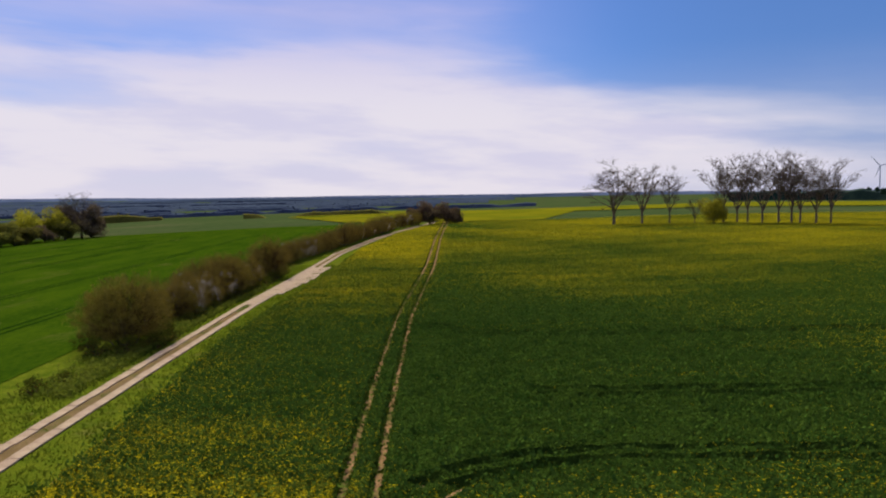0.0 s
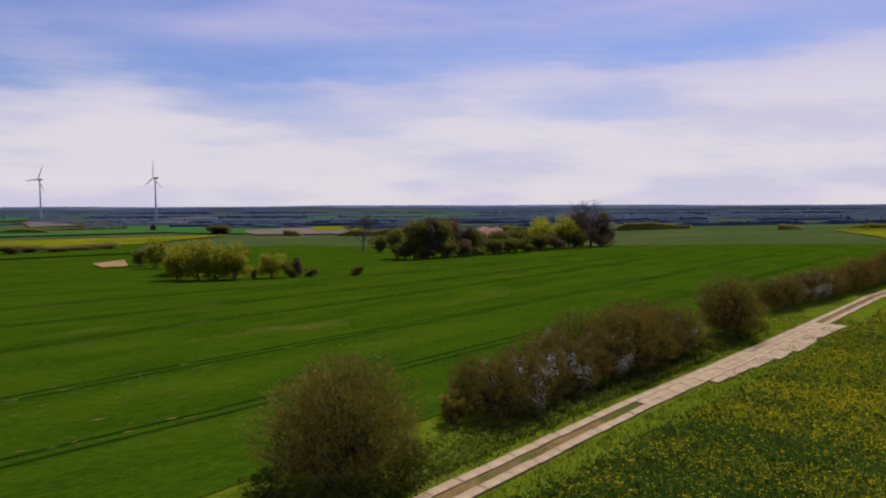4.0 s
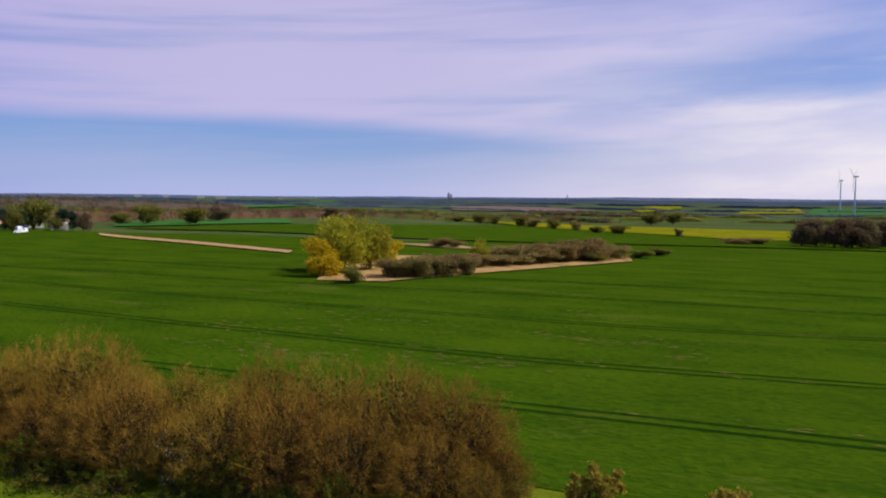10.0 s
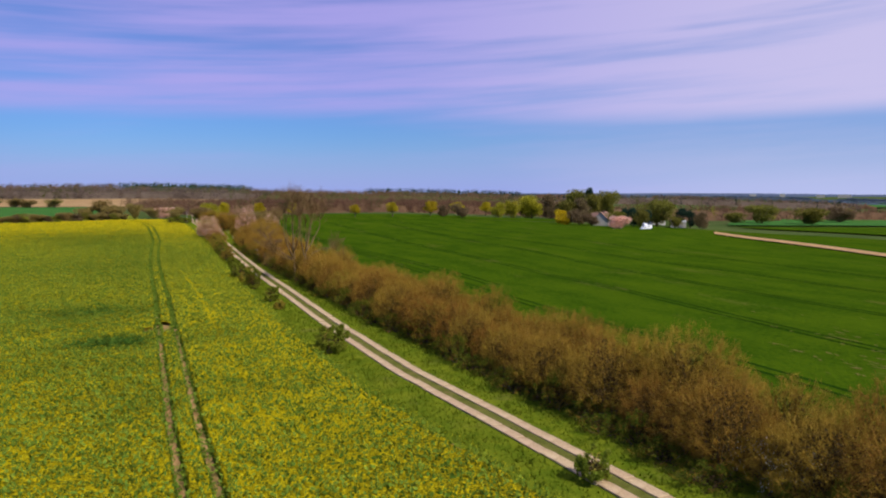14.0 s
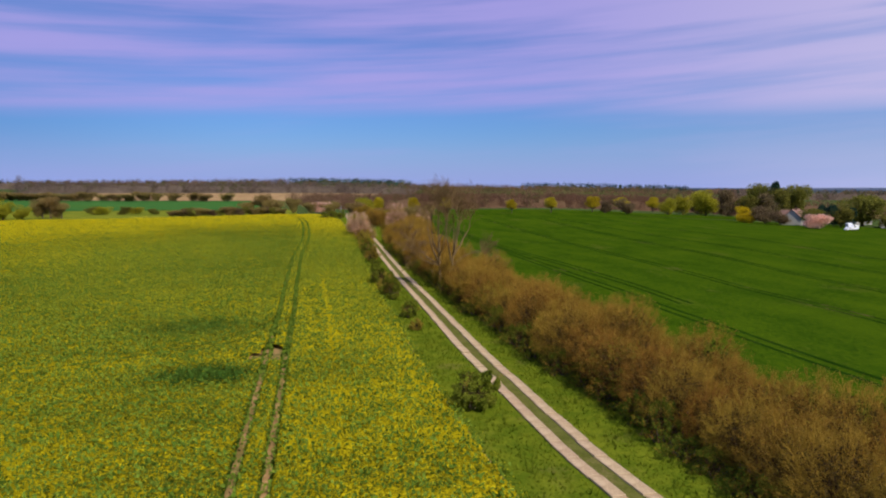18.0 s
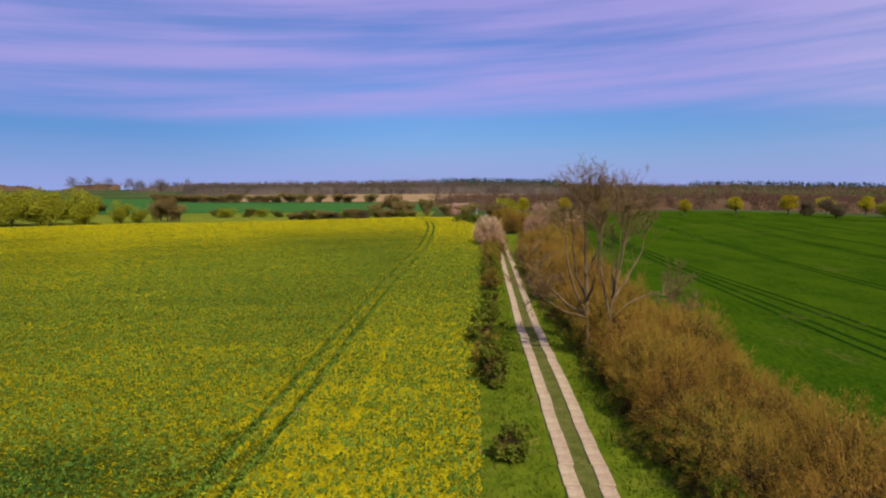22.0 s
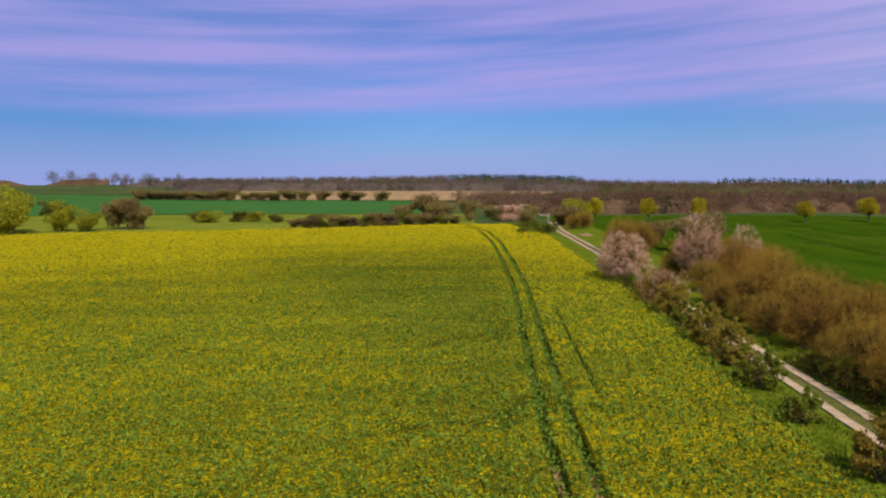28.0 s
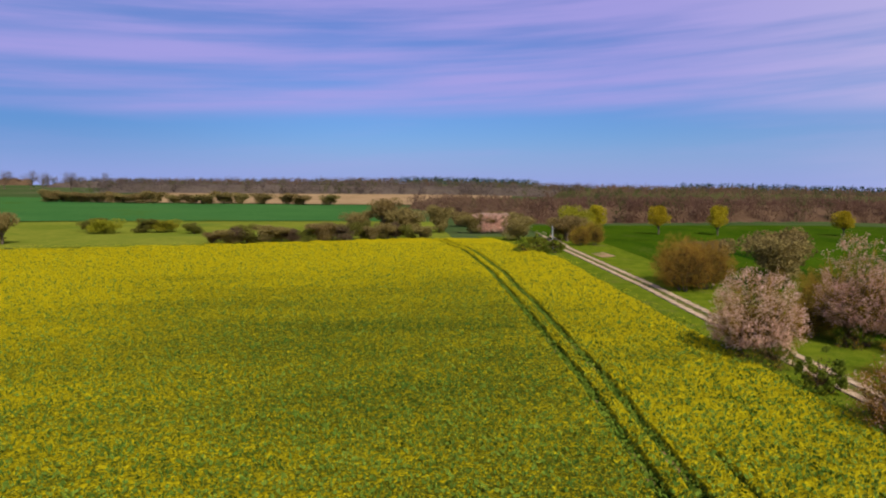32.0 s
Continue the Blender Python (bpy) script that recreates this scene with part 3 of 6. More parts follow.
V = np.stack([np.stack([Q[:, 0] + a * wide + rb.normal(0, 0.05, n), Q[:, 1] + b * long_ + rb.normal(0, 0.1, n), ground_z(Q[:, 0], Q[:, 1]) + 0.17], 1) for a, b in ((-1, -0.4), (0.2, -1), (1, 0.3), (-0.1, 1))], 1).reshape(-1, 3)
tagged(new("bare_patch", mesh("bare_patch", V, np.arange(4 * n).reshape(n, 4), M["dry_wheat"])), "thin yellowed patches in the young wheat", "bare patch", kind="stuff")

# further fields
draped("rape_field", [(-1028, -354), (-835, 98), (-501, 86), (-800, -129)], M["bloom_far"], "yellow flowering rape strip behind a row of bushes", 1.18, 20, "field")
draped("rape_field", [(-835, 98), (-838, 564), (-628, 352), (-501, 86)], M["bloom_far"], "yellow flowering rape field behind the grove", 1.10, 19, "field")
draped("rape_field", [(-3031, -125), (-3072, 18), (-2737, 32), (-2633, -91)], M["bloom_far"], "distant yellow rape field", 3.64, 72, "field")
draped("rape_field", [(-2701, 236), (-2882, 432), (-2334, 379), (-2252, 188)], M["bloom_far"], "distant yellow rape field on a rise", 3.27, 64, "field")
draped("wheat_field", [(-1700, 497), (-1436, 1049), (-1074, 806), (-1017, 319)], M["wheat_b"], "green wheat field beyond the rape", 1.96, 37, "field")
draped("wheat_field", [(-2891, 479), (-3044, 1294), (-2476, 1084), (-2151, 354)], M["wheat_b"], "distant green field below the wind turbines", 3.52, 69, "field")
draped("ploughed_field", [(-2237, 764), (-2335, 1433), (-1926, 1201), (-1665, 596)], M["plough"], "reddish brown ploughed field", 2.91, 57, "field")
draped("ploughed_field", [(-2425, -754), (-2759, -559), (-2374, -234), (-1806, -541)], M["plough"], "pinkish brown ploughed field", 3.10, 60, "field")
draped("ploughed_field", [(-1209, 863), (-1085, 991), (-711, 674), (-862, 644)], M["plough"], "reddish brown ploughed field", 1.67, 31, "field")
draped("wheat_field", [(-1291, 726), (-1094, 755), (-860, 602), (-1008, 576)], M["wheat_b"], "distant green field", 1.68, 31, "field")
draped("rape_field", [(-1197, 978), (-1099, 1041), (-894, 857), (-935, 776)], M["bloom_far"], "yellow strip beyond the green field", 1.81, 34, "field")
draped("ploughed_field", [(-1319, 834), (-1070, 960), (-746, 685), (-808, 585)], M["plough"], "reddish brown ploughed field", 1.66, 30, "field")
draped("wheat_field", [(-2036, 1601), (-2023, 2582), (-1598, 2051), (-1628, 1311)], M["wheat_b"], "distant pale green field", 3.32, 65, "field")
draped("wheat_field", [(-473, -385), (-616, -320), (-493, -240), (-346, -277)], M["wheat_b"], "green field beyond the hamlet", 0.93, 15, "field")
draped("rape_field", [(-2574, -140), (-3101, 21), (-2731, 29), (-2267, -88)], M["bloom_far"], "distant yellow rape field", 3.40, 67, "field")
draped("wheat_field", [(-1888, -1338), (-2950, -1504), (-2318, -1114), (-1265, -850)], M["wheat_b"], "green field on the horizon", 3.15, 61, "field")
draped("wheat_field", [(-330, -262), (-800, -131), (-503, 84), (-370, 0)], M["wheat"], "green wheat field behind the pond", 0.75, 12, "field")
draped("wheat_field", [(-370, 0), (-503, 84), (-628, 350), (-430, 250)], M["wheat"], "green wheat field round the grove", 0.75, 12, "field")
draped("pond_shore", [(-140, -22), (-144, -7), (-176, 6), (-197, -47)], M["reed"], "dry reed margin round a small pond", 0.42, 5, "reed bed")
draped("pond_shore", [(-171, 5), (-242, 38), (-265, 35), (-194, -2)], M["reed"], "dry reed margin of the pond", 0.47, 6, "reed bed")
draped("pond_shore", [(-197, -47), (-176, 6), (-237, -8), (-227, -44)], M["reed"], "flat of dry reeds by the pond", 0.47, 6, "reed bed")
draped("sand_patch", [(-303, -72), (-318, -53), (-284, -20), (-289, -50)], M["sand"], "pale bare shore behind the pond", 0.58, 8, "sand")
draped("dirt_road", [(-276, -218), (-260, -201), (-214, -74), (-225, -79)], M["dirt_road"], "pale sandy farm road between wheat fields", 0.58, 8, "road")
draped("sand_patch", [(-323, 182), (-352, 209), (-290, 183), (-291, 173)], M["sand"], "bare sandy patch beside field trees", 0.61, 8, "sand")
draped("rape_field", [(-150, 700), (900, 420), (900, 620), (-120, 900)], M["bloom_far"], "yellow rape field beyond the tree row", 0.6, 25)
draped("rape_field", [(-60, 440), (60, 425), (120, 640), (-150, 690)], M["bloom_far"], "rape field running on beyond the crest", 0.5, 20)
# south: beyond the crest
draped("wheat_field", [(-34, -322), (-290, -345), (-300, -395), (-40, -400)], M["wheat"], "green field with a row of fresh yellow-green trees", 0.2, 12)
draped("meadow", [(-10, -320.5), (165, -283), (192, -450), (-10, -440)], M["meadow"], "rough meadow beyond the rape", 0.14, 8)
draped("meadow", [(165, -283), (310, -268), (340, -470), (192, -450)], M["meadow"], "rough meadow beyond the rape", 0.14, 10)
draped("wheat_field", [(-5, -440), (188, -420), (238, -640), (10, -635)], M["wheat_b"], "green field on the far slope", 0.4, 14)
draped("wheat_field", [(185, -420), (360, -480), (430, -760), (235, -700)], M["wheat_b"], "green field on the far slope", 0.4, 18)
draped("stubble_field", [(-60, -645), (215, -645), (240, -905), (-120, -905)], M["sand"], "pale tan stubble field", 0.5, 18)
draped("meadow", [(-350, -1050), (60, -1000), (100, -1230), (-420, -1260)], M["wheat_b"], "green clearing on the wooded hill", 0.8, 25)

draped("sand_patch", [(-37.0, -284), (-40.5, -286), (-39.8, -293), (-36.4, -290)], M["sand"], "bare sandy spot beside the track", 0.14, 2, "sand")

# ---- rape crop ----
soil_x0 = rape_west(vy)
X = soil_x0[:, None] + (np.linspace(0, 1, 50) ** 1.7)[None] * (430 - soil_x0[:, None])
Y = np.repeat(vy[:, None], 50, 1)
keep = Y[:-1, :-1] > -319 + 0.30 * np.maximum(X[:-1, :-1], 0) - 0.0004 * np.maximum(X[:-1, :-1], 0) ** 2
tagged(new("rape_field_soil", grid_mesh("rape_field_soil", X, Y, ground_z(X, Y) + 0.10, M["soil"], keep)), "bare brown soil under the rape crop", "soil", kind="structure")


def bloom_at(x, y):
    """How far the rape is in bloom, 0 to 1."""
    n = np.sin(x * 0.05 + 1.3 * np.sin(y * 0.021)) * np.cos(y * 0.043 + 0.7 * np.sin(x * 0.031)) + 0.6 * np.sin(x * 0.13 - y * 0.09 + 2.0) * np.sin(y * 0.17 + x * 0.02)
    n = n + 0.5 * np.sin(y * 0.55 + 0.8 * np.sin(x * 0.06)) * np.sin(x * 0.04 + y * 0.05)
    base = np.interp(y, [-330, -282, -262, -215, -120, -60, -30, 5, 22, 50, 95, 140, 200, 330], [1.15, 1.08, 0.94, 0.68, 0.68, 0.70, 0.76, 0.76, 0.58, 0.11, 0.15, 0.28, 0.42, 0.46])
    strip = np.interp(x - tram_x(y), [-30, -2, 4, 14, 35, 80], [0.20, 0.15, -0.10, -0.07, -0.02, 0.06])
    oval = np.exp(-((x + 0.5) / 4.2) ** 2 - ((y + 33.5) / 3.4) ** 2) + 0.6 * np.exp(-((x + 12) / 5) ** 2 - ((y + 36) / 9) ** 2) + 0.7 * np.exp(-((x - 3) / 9) ** 2 - ((y + 58) / 8) ** 2)
    return np.clip(base + strip + 0.15 * n - 0.6 * oval, 0, 1)


def crossing(x, y):
    """True where the wheel tracks meet and the soil lies bare."""
    k = np.clip((x + 5.0) / 6.5, 0, 1)
    arm = (np.abs(y - (-40.0 + 4.0 * k)) < 1.7 - 1.6 * k) & (x > -6.5) & (x < -3.6)
    return arm | (np.hypot((x + 6.0) * 1.1, (y + 40.5) * 0.42) < 1.55)


def crop_gap(x, y):
    """True where wheels, or a turning tractor, keep the rape down."""
    u = x - tram_x(y)
    gap = np.abs(np.abs(u) - 0.98) < 0.42
    gap |= (np.abs(u + 3.9) < 0.16) & (y < -148) & (y > -186)
    gap |= (np.abs(u + 5.6) < 0.2) & (y < 5) & (y > -100)
    gap |= (np.abs(x + 18.0) < 0.2) & (y < -121) & (y > -139)
    return gap | crossing(x, y)


def turning(x, y, half=0.36):
    """True on the arcs where the sprayer turned: low, flattened plants."""
    gap = np.zeros(np.shape(x), bool)
    for cx, cy, r, a0, a1 in ((9.0, 31.5, 12.5, 88, 180), (9.0, 97.5, 13.0, 180, 272), (22.0, -66.0, 29.0, 95, 180), (3.0, -177.0, 12.5, 75, 178), (1.5, -152.0, 12.0, 75, 178)):
        d, a = np.hypot(x - cx, y - cy), np.degrees(np.arctan2(y - cy, x - cx)) % 360
        gap |= (np.abs(np.abs(d - r) - 0.95) < half) & (a > a0) & (a < a1)
    for y0, slope in ((44.0, 0.0), (59.5, -0.02), (84.5, 0.0)):
        gap |= (np.abs(np.abs(y - y0 - slope * x - 0.5 * np.sin(x * 0.11 + y0)) - 0.95) < 0.36) & (x > 8)
    return gap


def field_end(x):
    return -319 + 0.30 * np.maximum(x, 0) - 0.0004 * np.maximum(x, 0) ** 2


us = np.concatenate([np.linspace(-26, -4.4, 22), [-4.15, -3.9, -3.65, -2.8, -2.1, -1.7], [-1.48, -1.22, -0.74, -0.50], [-0.2, 0.2], [0.50, 0.74, 1.22, 1.48], np.linspace(1.65, 60, 60), 60 + np.linspace(0.03, 1, 36) ** 1.5 * 380])
cy_ = np.concatenate([np.arange(-318, -210, 3.0), np.arange(-210, -48, 1.2), np.arange(-48, -30, 0.5), np.arange(-30, 40, 1.2), np.arange(40, 92, 0.45), np.arange(92, 130, 1.6), np.arange(130, 425, 5.0)])
X = tram_x(cy_)[:, None] + us[None]
X = np.maximum(X, rape_west(cy_)[:, None] + 0.2 * np.sin(cy_ * 1.7)[:, None])
Y = np.repeat(cy_[:, None], len(us), 1)
rng = np.random.default_rng(5)
Z = ground_z(X, Y) + 0.56 + rng.normal(0, 0.06, X.shape) + 0.06 * np.sin(X * 0.9) * np.sin(Y * 0.8)
wide_turn = turning(X, Y, 0.36) | (turning(X, Y, 0.6) & (Y < -40))
Z = Z - np.where(Y < -40, 0.3, 0.45) * wide_turn
in_rut = np.broadcast_to(np.abs(np.abs(us) - 0.98) < 0.3, X.shape) | ((np.abs(us + 3.9) < 0.1)[None] & (cy_ < -148)[:, None] & (cy_ > -186)[:, None])
Z = np.where(in_rut, ground_z(X, Y) + 0.14 + rng.normal(0, 0.03, X.shape), Z)
Z = np.where(X <= rape_west(cy_)[:, None] + 0.25, ground_z(X, Y) + 0.2, Z)
width = (X[:-1, 1:] - X[:-1, :-1])
mid_u = (us[1:] + us[:-1]) / 2
keep = ~crossing((X[:-1, :-1] + X[:-1, 1:]) / 2, (Y[:-1, :-1] + Y[1:, :-1]) / 2) & (width > 0.02) & (Y[:-1, :-1] > field_end(X[:-1, :-1])) & ~((np.abs(np.abs(mid_u) - 0.98) < 0.06)[None] & ((cy_[:-1] > -36) | (np.sin(cy_[:-1] * 0.23) + np.sin(cy_[:-1] * 0.61 + 1) > 0.8))[:, None])
crop = empty("rape_crop", "flowering rape crop with green leaves and yellow blossom", "crop", kind="stuff")
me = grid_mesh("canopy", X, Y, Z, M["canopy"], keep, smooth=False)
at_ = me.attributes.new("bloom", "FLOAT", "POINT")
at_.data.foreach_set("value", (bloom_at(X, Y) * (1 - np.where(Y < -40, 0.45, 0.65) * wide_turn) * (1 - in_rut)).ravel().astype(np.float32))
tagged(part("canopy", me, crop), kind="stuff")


def scattered_quads(P, size, rng_, tilt=1.0, upright=0.0):
    """One small four-cornered leaf at each point, turned at random."""
    n = len(P)
    a = rng_.normal(size=(n, 3))
    a[:, 2] = a[:, 2] * tilt + upright
    a /= np.linalg.norm(a, axis=1)[:, None] + 1e-9
    b = np.cross(a, rng_.normal(size=(n, 3)))
    b /= np.linalg.norm(b, axis=1)[:, None] + 1e-9
    s = np.asarray(size, float) * np.ones(n)
    a, b = a * (s * 0.5)[:, None], b * (s * 0.5 * rng_.uniform(0.45, 0.9, n))[:, None]
    V = np.stack([P - a, P + b, P + a, P - b], 1).reshape(-1, 3)
    return V, np.arange(4 * n).reshape(n, 4)


def crop_points(n, seed):
    """Plants over the field, thinning out with the distance from the flight line."""
    g = np.random.default_rng(seed)
    x, y = g.uniform(-29, 150, n), g.uniform(-305, 300, n)
    d = np.maximum(np.hypot((x - np.clip(x, -18, 0)) * 1.1, y - np.clip(y, -145, 58)), 40)
    k = g.uniform(size=n) < (40 / d) ** 1.7
    k &= (x > rape_west(y) + 0.1 * g.normal(size=n)) & ~crop_gap(x, y) & ~turning(x, y) & (y > field_end(x) + 1)
    return x[k], y[k], (d[k] / 40) ** 0.55, g


flowers, leaves, young = [], [], []
x, y, grow_, g = crop_points(860000, 3)
bl, z = bloom_at(x, y), ground_z(x, y) - 0.35 * turning(x, y)
for rep in range(2):
    P = np.stack([x + g.normal(0, 0.17, len(x)), y + g.normal(0, 0.17, len(x)), z + g.uniform(0.55, 0.86, len(x))], 1)
    big_ = g.uniform(0.20, 0.34, len(x))
    green_ = bl + g.normal(0, 0.08, len(x)) < 0.42
    young.append(scattered_quads(P[green_], big_[green_], g, 0.6, 1.4))
    leaves.append(scattered_quads(P[~green_], big_[~green_], g, 0.6, 1.4))
for rep in range(4):
    k = g.uniform(size=len(x)) < bl * (0.85, 0.7, 0.5, 0.35)[rep]
    P = np.stack([x[k] + g.normal(0, 0.16, k.sum()), y[k] + g.normal(0, 0.16, k.sum()), z[k] + g.uniform(0.84, 1.18, k.sum())], 1)
    flowers.append(scattered_quads(P, g.uniform(0.05, 0.09, k.sum()) * grow_[k], g))

# low growth in the wheel tracks of the southern part
h_ = np.random.default_rng(9)
n = 42000
y = h_.uniform(-300, 150, n)
edge_ = np.where(h_.uniform(size=n) < np.where(y < -45, 0.5, 0.1), h_.normal(0, 0.2, n), h_.choice((-1, 1), n) * h_.normal(0.36, 0.1, n))
x = tram_x(y) + h_.choice((-0.98, 0.98), n) + edge_
P = np.stack([x, y, ground_z(x, y) + 0.12 + np.abs(h_.normal(0, 0.14, n))], 1)
leaves.append(scattered_quads(P, h_.uniform(0.16, 0.34, n), h_, 0.5))


def joined(pairs):
    v, f, o = [], [], 0
    for a, b in pairs:
        v.append(a)
        f.append(b + o)
        o += len(a)
    return np.concatenate(v), np.concatenate(f)


tagged(part("leaf", mesh("leaf", *joined(leaves), M["crop_leaf"]), crop, "green rape leaves"), kind="stuff")
tagged(part("leaf", mesh("leaf", *joined(young), M["young_backlit_leaf"]), crop, "green leaves of plants not yet in bloom, backlit dark in their colour"), kind="stuff")
tagged(part("blossom", mesh("blossom", *joined(flowers), M["crop_flower"]), crop, "yellow rape blossom"), kind="stuff")

# ---- concrete track ----
track = empty("concrete_track", "farm track of two strips of weathered concrete slabs", "track", kind="structure")
ty = np.arange(-420, 430, 4.0)
for bed_y, bed_mat, bed_label in ((ty[ty < 38], "bed_grass", "strip of short grass between the slabs"), (ty[ty > 32], "dirt", "worn strip of grit between the slabs")):
    part("track_bed", ribbon("track_bed", track_x(bed_y), bed_y, 1.43, M[bed_mat], 0.10), track, bed_label)
slab_meshes = []
for k in range(5):
    g = random.Random(k)
    bm = bmesh.new()
    bmesh.ops.create_cube(bm, size=1.0)
    for v in bm.verts:
        v.co = Vector((v.co.x * (0.88 + g.uniform(-.04, .04)), v.co.y * 2.94, v.co.z * 0.12 + g.uniform(-.012, .012)))
    bmesh.ops.bevel(bm, geom=[e for e in bm.edges], offset=0.02, segments=1, affect="EDGES")
    sm = bpy.data.meshes.new("slab")
    bm.to_mesh(sm)
    bm.free()
    sm.materials.append(M["concrete"])
    slab_meshes.append(sm)
g = random.Random(11)
y = -424.0
far_slabs = []
while y < 424:
    x0, slope = float(track_x(y)), float(track_x(y + 1) - track_x(y - 1)) / 2
    for side in (-0.97, 0.97):
        px, py = x0 + side + g.uniform(-.05, .05), y + g.uniform(-.03, .03)
        if -200 < y < 200:
            ob = part("slab", slab_meshes[g.randrange(5)], track)
            ob.matrix_basis = pose(px, py, gz(px, py) + 0.15 + g.uniform(-.015, .015), g.uniform(-.4, .4), g.uniform(-.6, .6), -math.degrees(math.atan(slope)) + g.uniform(-.6, .6))
        else:
            far_slabs.append((px, py, gz(px, py) + 0.13, 0.9, 2.95, 0.12))
    y += 3.0
v, f = box_arrays(far_slabs)
tagged(part("far_slab", mesh("far_slab", v, f, M["concrete"]), track), kind="stuff")
# passing place: slabs laid side by side
for k in range(19):
    y = 113.5 + k * 3.0
    reach = 0.0 if k < 4 else min(2.3, 0.7 + 0.22 * (k - 3)) * g.uniform(0.8, 1.1)
    for row, wide_ in ((0, 1.0), (1, reach)):
        if wide_ <= 0:
            continue
        x = float(track_x(y)) + (0.0 if row == 0 else 1.44 + wide_ / 2)
        ob = part("slab", slab_meshes[g.randrange(5)], track)
        ob.matrix_basis = pose(x, y, gz(x, y) + 0.14 + g.uniform(-.02, .02), g.uniform(-.5, .5), g.uniform(-.5, .5), g.uniform(-1.5, 1.5)) @ Matrix.Diagonal((1.1 if row == 0 else wide_ / 0.9, 1, 1, 1))


# ---- woody plants ----
def grow(g, p, d, length, radius, level, kids, wander, rise, shrink, segs, tips, spread=1.0):
    """One branch and all that springs from it: segments of (from, to, radius, radius, level)."""
    n = 4 if level > 1 else 3
    step, r = length / n, radius
    spots = []
    for k in range(n):
        d = (d + Vector((g.gauss(0, wander), g.gauss(0, wander), g.gauss(0, wander) + rise))).normalized()
        q, r2 = p + d * step, radius * (1 - 0.8 * (k + 1) / n)
        segs.append((p, q, r, r2, level))
        spots.append((q.copy(), d.copy(), r2))
        p, r = q, r2
    if level == 0:
        tips.append(p)
        return
    for k in range(kids[level]):
        q, e, r2 = spots[min(n - 1, int(g.uniform(0.2, 1.0) * n))]
        side = e.orthogonal().normalized()
        side.rotate(Euler((0, 0, g.uniform(0, 6.283))))
        nd = (e * g.uniform(0.5, 1.0) + side * g.uniform(0.5, 1.0) * spread).normalized()
        grow(g, q, nd, length * shrink * g.uniform(0.7, 1.15), max(r2 * 0.8, radius * 0.3), level - 1, kids, wander, rise, shrink, segs, tips, spread)


def tubes(segs, sides, floor=0.0):
    """Tapered prisms along the segments."""
    P, Q = np.array([s[0] for s in segs]), np.array([s[1] for s in segs])
    ra, rb = np.maximum([s[2] for s in segs], floor), np.maximum([s[3] for s in segs], floor)
    d = Q - P
    d /= np.linalg.norm(d, axis=1)[:, None] + 1e-9
    ref = np.where(np.abs(d[:, 2:]) > 0.9, [[1, 0, 0]], [[0, 0, 1]])
    u = np.cross(d, ref)
    u /= np.linalg.norm(u, axis=1)[:, None]
    v = np.cross(d, u)
    ang = np.arange(sides) * 2 * np.pi / sides
    ring = np.cos(ang)[None, :, None] * u[:, None] + np.sin(ang)[None, :, None] * v[:, None]
    V = np.concatenate([P[:, None] + ring * ra[:, None, None], Q[:, None] + ring * rb[:, None, None]], 1).reshape(-1, 3)
    k = np.arange(sides)
    F = np.stack([k, (k + 1) % sides, (k + 1) % sides + sides, k + sides], 1)
    F = (np.arange(len(P))[:, None, None] * 2 * sides + F[None]).reshape(-1, 4)
    return V, F


def blades(P, D, length, width, rng_):
    """A thin pointed twig at each point, along D."""
    n = len(P)
    side = np.cross(D, rng_.normal(size=(n, 3)))
    side /= np.linalg.norm(side, axis=1)[:, None] + 1e-9
    w_ = (np.asarray(width) * 0.5 * np.ones(n))[:, None]
    tip = P + D * (np.asarray(length) * np.ones(n))[:, None]
    return np.stack([P - side * w_, P + side * w_, tip], 1).reshape(-1, 3), np.arange(3 * n).reshape(n, 3)


